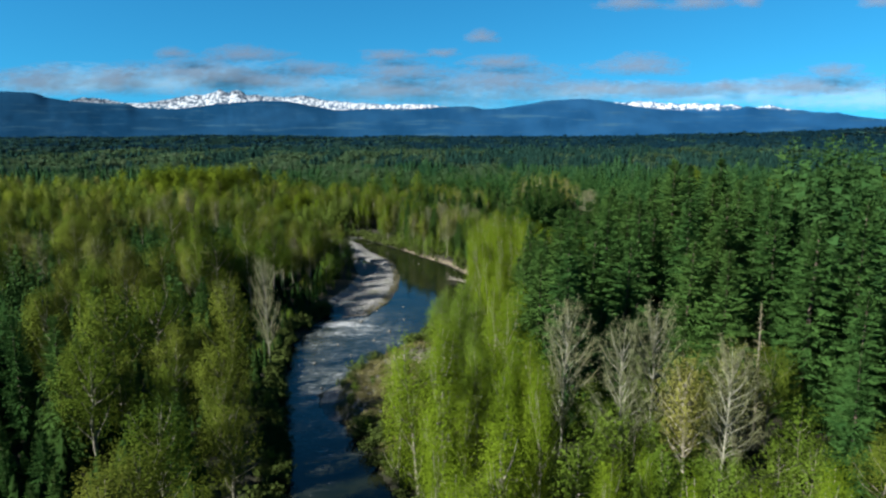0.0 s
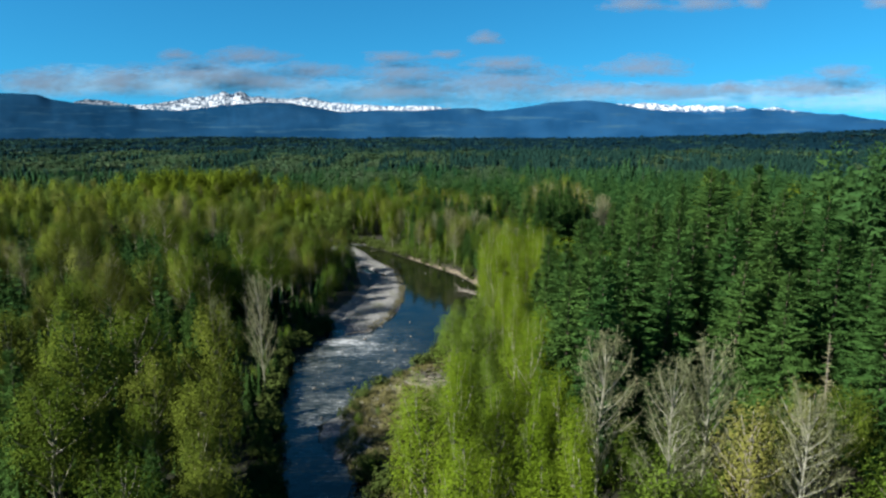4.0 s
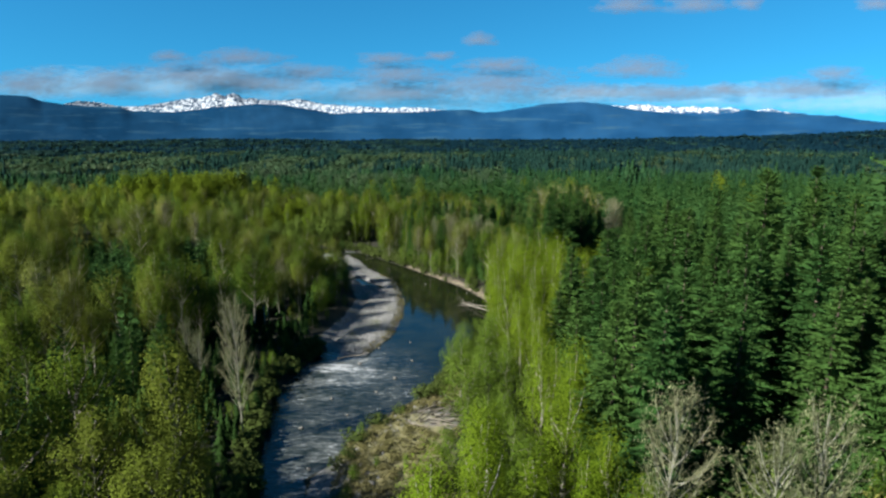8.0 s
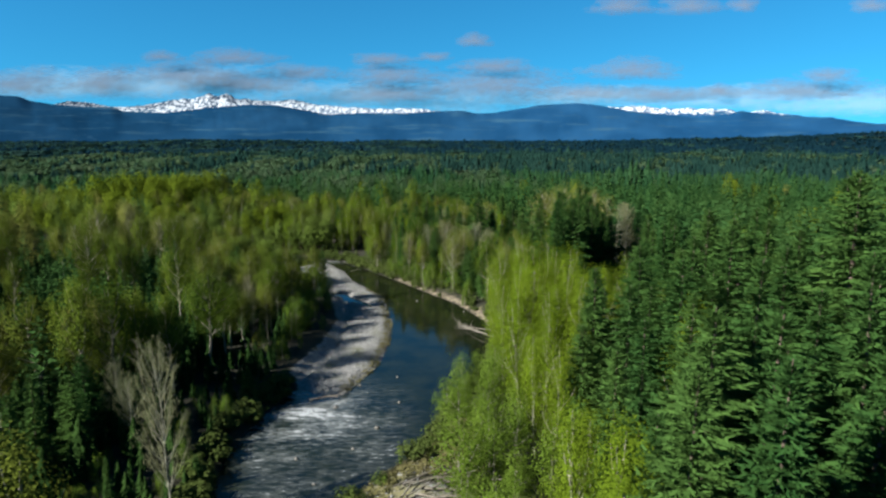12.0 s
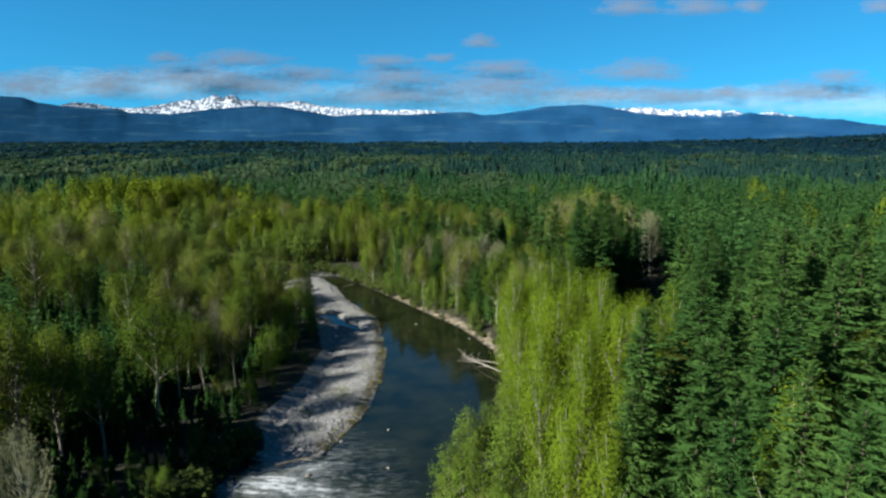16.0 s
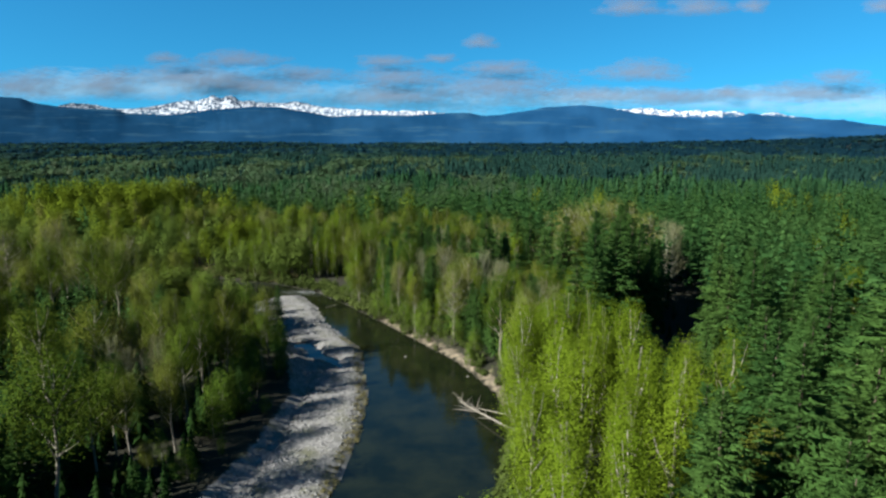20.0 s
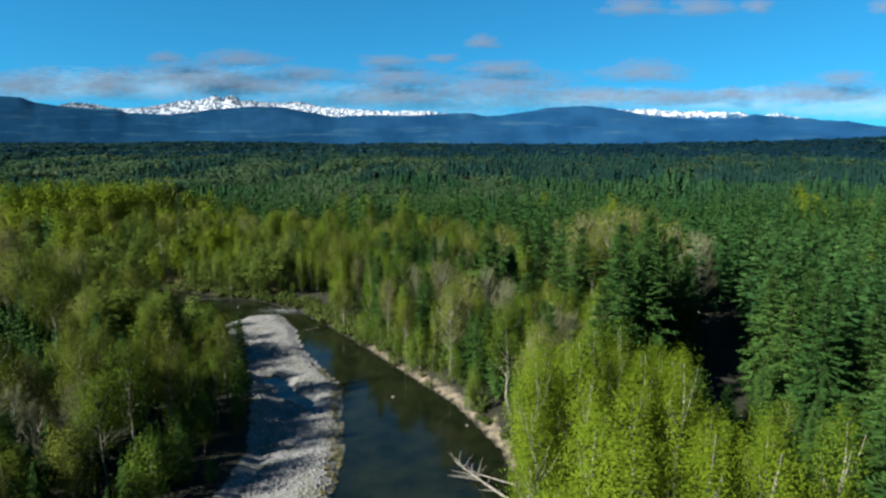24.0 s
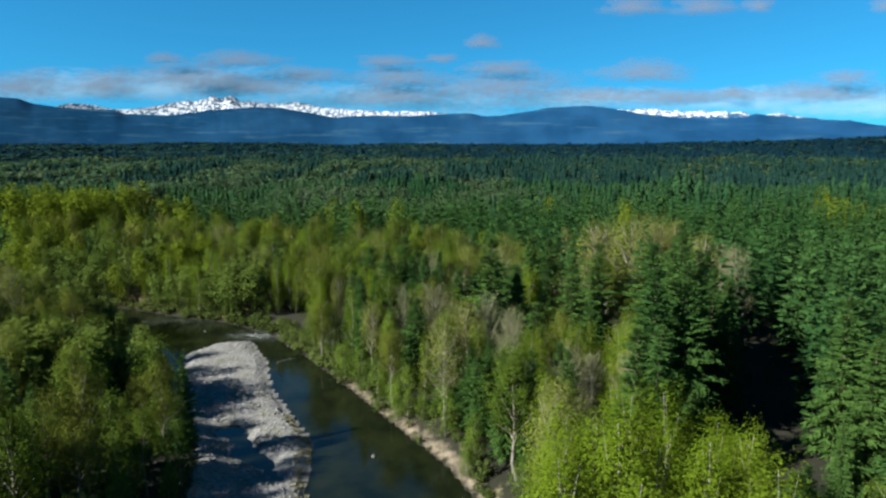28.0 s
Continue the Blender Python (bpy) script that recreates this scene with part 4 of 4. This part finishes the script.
woods("plain_spring_woods", dot_leaf, DOT_LEAF, HAZIER_SPRING, "pale spring woods at the foot of the mountains", 20, 1.0, 19)
woods("distant_spring_woods", tip_leaf, FAR_LEAF, HAZED_SPRING, "distant pale spring woods and thickets on the plain", 20, 1.0, 9)

# ---- undergrowth, stones, driftwood ----
rng = np.random.default_rng(31)
ux, uy, chance, size = rng.uniform(-120, 110, 5200), rng.uniform(35, 320, 5200), rng.random(5200), rng.uniform(1.2, 3.2, 5200)
ud, ub = outside(FLOOD, ux, uy), outside(BAR, ux, uy)
good = (ud > 0.8) & (ub > 0.5) & ((ud < 9) | (chance < 0.22)) & ((ux > -22) | (chance < 0.12)) & ~((ux < 0) & (uy > 88) & (uy < 148) & (ud < 16)) & (np.abs(ux - CLEARING[0] - 0.45 * (uy - CLEARING[1])) > 13)
under = np.c_[ux, uy, size * np.where(ud < 3, 0.7, 1.0)][good].tolist()
bx, by, size = rng.uniform(-130, 14, 30000), rng.uniform(60, 330, 30000), rng.uniform(1.0, 3.0, 30000)
bd, bb = outside(FLOOD, bx, by), outside(BAR, bx, by)
bare = ((by > 203) & (by < 262) & (bx > -19)) | ((by > 96) & (by < 140) & (bx > -24) & (bx < 0))
good = (bd > -0.2) & (bd < 3.5) & (bb > 1.5) & (rng.random(30000) < np.where(bare, 0.12, 0.8))
under += np.c_[bx, by, size][good].tolist()
woods("undergrowth", under, [joined(bush(301 + i, count=150, size=0.36)) for i in range(3)], UNDER, "green undergrowth of shrubs beneath the trees and along the bank", 3.0, 1.2, 10)


gx, gy, size = rng.uniform(-22, 3, 2600), rng.uniform(84, 150, 2600), rng.uniform(0.4, 1.1, 2600)
gd = outside(FLOOD, gx, gy)
tufts = np.c_[gx, gy, size][(gd > 0.3) & (gd < 16) & (hump(gx, gy, -5, 127, 6, 5) < 0.4)].tolist()
fx, fy, fsize = rng.uniform(-130, -45, 1500), rng.uniform(300, 326, 1500), rng.uniform(0.6, 1.5, 1500)
fd = outside(FLOOD, fx, fy)
tufts += np.c_[fx, fy, fsize][(fd > 0.2) & (fd < 7)].tolist()
ex, ey, esize = rng.uniform(-34, -12, 9000), rng.uniform(165, 262, 9000), rng.uniform(0.25, 0.6, 9000)
eb = outside(BAR, ex, ey)
tufts += np.c_[ex, ey, esize][(eb < -0.8) & (eb > -2.6) & (ex > -26) & (rng.random(9000) < 0.55)].tolist()
woods("grass_tufts", tufts, [bush(321 + i, count=36, size=0.5)[1] for i in range(3)], STRAW, "dry tan and green grass tufts on the river point", 3.0, 1.6, 12)


def stone_shape(seed, squash=0.6):
    rng = random.Random(seed)
    bm = bmesh.new()
    bmesh.ops.create_cube(bm, size=1.0)
    for v in bm.verts:
        v.co = Vector((v.co.x * rng.uniform(0.7, 1.3), v.co.y * rng.uniform(0.6, 1.1), v.co.z * squash * rng.uniform(0.6, 1.2)))
    v = np.array([p.co[:] for p in bm.verts])
    f = np.array([[p.index for p in face.verts] for face in bm.faces])
    bm.free()
    return v, f


sx, sy, size = rng.uniform(-55, -12, 16000), rng.uniform(140, 288, 16000), rng.uniform(0.10, 0.34, 16000)
stones = np.c_[sx, sy, 26 * size][(outside(BAR, sx, sy) < -1.0) & (pool_edge(sx, sy) > 2.0)].tolist()
sx, sy, size = rng.uniform(-22, 2, 1200), rng.uniform(98, 145, 1200), rng.uniform(0.12, 0.45, 1200)
sd = outside(FLOOD, sx, sy)
stones += np.c_[sx, sy, 26 * size][(sd > 0.2) & (sd < 7)].tolist()
woods("cobbles", stones, [stone_shape(i) for i in range(6)], STONE, "pale grey rounded river cobbles on the gravel bar", 26, 1.0, 11)


def boulder_mesh(seed):
    bm = bmesh.new()
    bmesh.ops.create_icosphere(bm, subdivisions=2, radius=0.5)
    for v in bm.verts:
        v.co *= 1 + 0.35 * noise.noise(v.co * 2.2 + Vector((seed, 0, 0)))
        v.co.z *= 0.6
    me = bpy.data.meshes.new("boulder")
    bm.to_mesh(me)
    bm.free()
    me.materials.append(WET_ROCK)
    return me


BOULDERS = [boulder_mesh(i * 3.7) for i in range(3)]
mixer = random.Random(12)
for x, y, s in [(-10, 230.5, 1.3), (-22, 158, 1.8), (-19, 168, 1.2), (-14, 150, 1.5), (-25, 140, 1.2), (-17, 143, 1.1), (-28, 128, 1.4), (-21, 133, 1.0), (-24, 115, 1.3), (-39, 288, 1.6),
                (-45, 290, 1.4), (-35, 281, 1.0), (-12, 172, 1.0), (-11, 160, 1.1), (-26, 98, 1.2), (3, 219, 1.0), (-66, 296, 1.2), (-58, 292, 1.1)]:
    ob = tagged(new("boulder", mixer.choice(BOULDERS)), "dark wet boulder breaking the river's surface", "rock", "boulders in the river")
    ob.matrix_world = pose(x, y, 0.05, 0, 0, mixer.uniform(0, 360)) @ Matrix.Diagonal((0.6 * s, 0.5 * s, 0.55 * s, 1))


def log(x, y, z, long, thick, turn, tilt=0.0, branches=3, wood=None, name="driftwood_log", label="bleached driftwood log lying on the cobbles", group="driftwood on the bank"):
    """A stranded trunk with broken limbs and a flared root end."""
    rng = np.random.default_rng(int(abs(x * 31 + y * 17) * 10))
    root = tagged(new(name), label, "log", group)
    root.matrix_world = pose(x, y, z, 0, -tilt, turn)
    line = [(0, 0, 0), (0.08 * long, 0, 0.0), (0.5 * long, 0.02 * long, 0.01 * long), (long, 0, 0)]
    trunk = part("trunk", mesh_of("log", *tube(line, [thick * 0.9, thick * 0.55, thick * 0.45, thick * 0.15], 8), wood or DRIFT), root)
    for i in range(branches):
        s = rng.uniform(0.35, 0.95)
        foot = np.array((s * long, 0.01 * long, 0))
        a = rng.uniform(-0.2, 1.2) + (math.pi if i % 2 else 0)
        tip = foot + np.array((0.8, math.cos(a), abs(math.sin(a)) * 0.8)) * long * rng.uniform(0.10, 0.22)
        part("branch", mesh_of("log_branch", *tube([foot, (foot + tip) / 2 + (0, 0, 0.04), tip], [thick * 0.22, thick * 0.16, thick * 0.05], 5), wood or DRIFT), trunk)


log(9.3, 193, 1.3, 16.5, 0.36, 121, -4, 14, WOOD_BARK, "fallen_tree", "fallen grey-brown tree with bare branches lying in the river", "fallen trees")
log(8.8, 199, 1.2, 9, 0.22, 140, -6, 8, WOOD_BARK, "fallen_tree", "fallen grey-brown tree with bare branches lying in the river", "fallen trees")
log(-27, 159.5, 0.7, 6, 0.4, 25, 0, 4)
log(-22, 163, 0.7, 3.5, 0.3, 70, 0, 2)
for i in range(34):
    log(-5.5 + mixer.gauss(0, 3.2), 127.5 + mixer.gauss(0, 2.6), 2.0 + mixer.uniform(0, 0.5), mixer.uniform(2, 6.5), mixer.uniform(0.14, 0.3), mixer.gauss(10, 28), mixer.uniform(-5, 5), mixer.randint(0, 2))
for i in range(10):
    log(-14 + mixer.gauss(0, 3), 112 + mixer.gauss(0, 6), 1.6, mixer.uniform(2, 4), mixer.uniform(0.12, 0.22), mixer.uniform(0, 180), 0, 1)
log(-40, 244, 0.9, 5, 0.3, 200, 0, 2)
log(-34, 268, 0.9, 4, 0.25, 40, 0, 1)
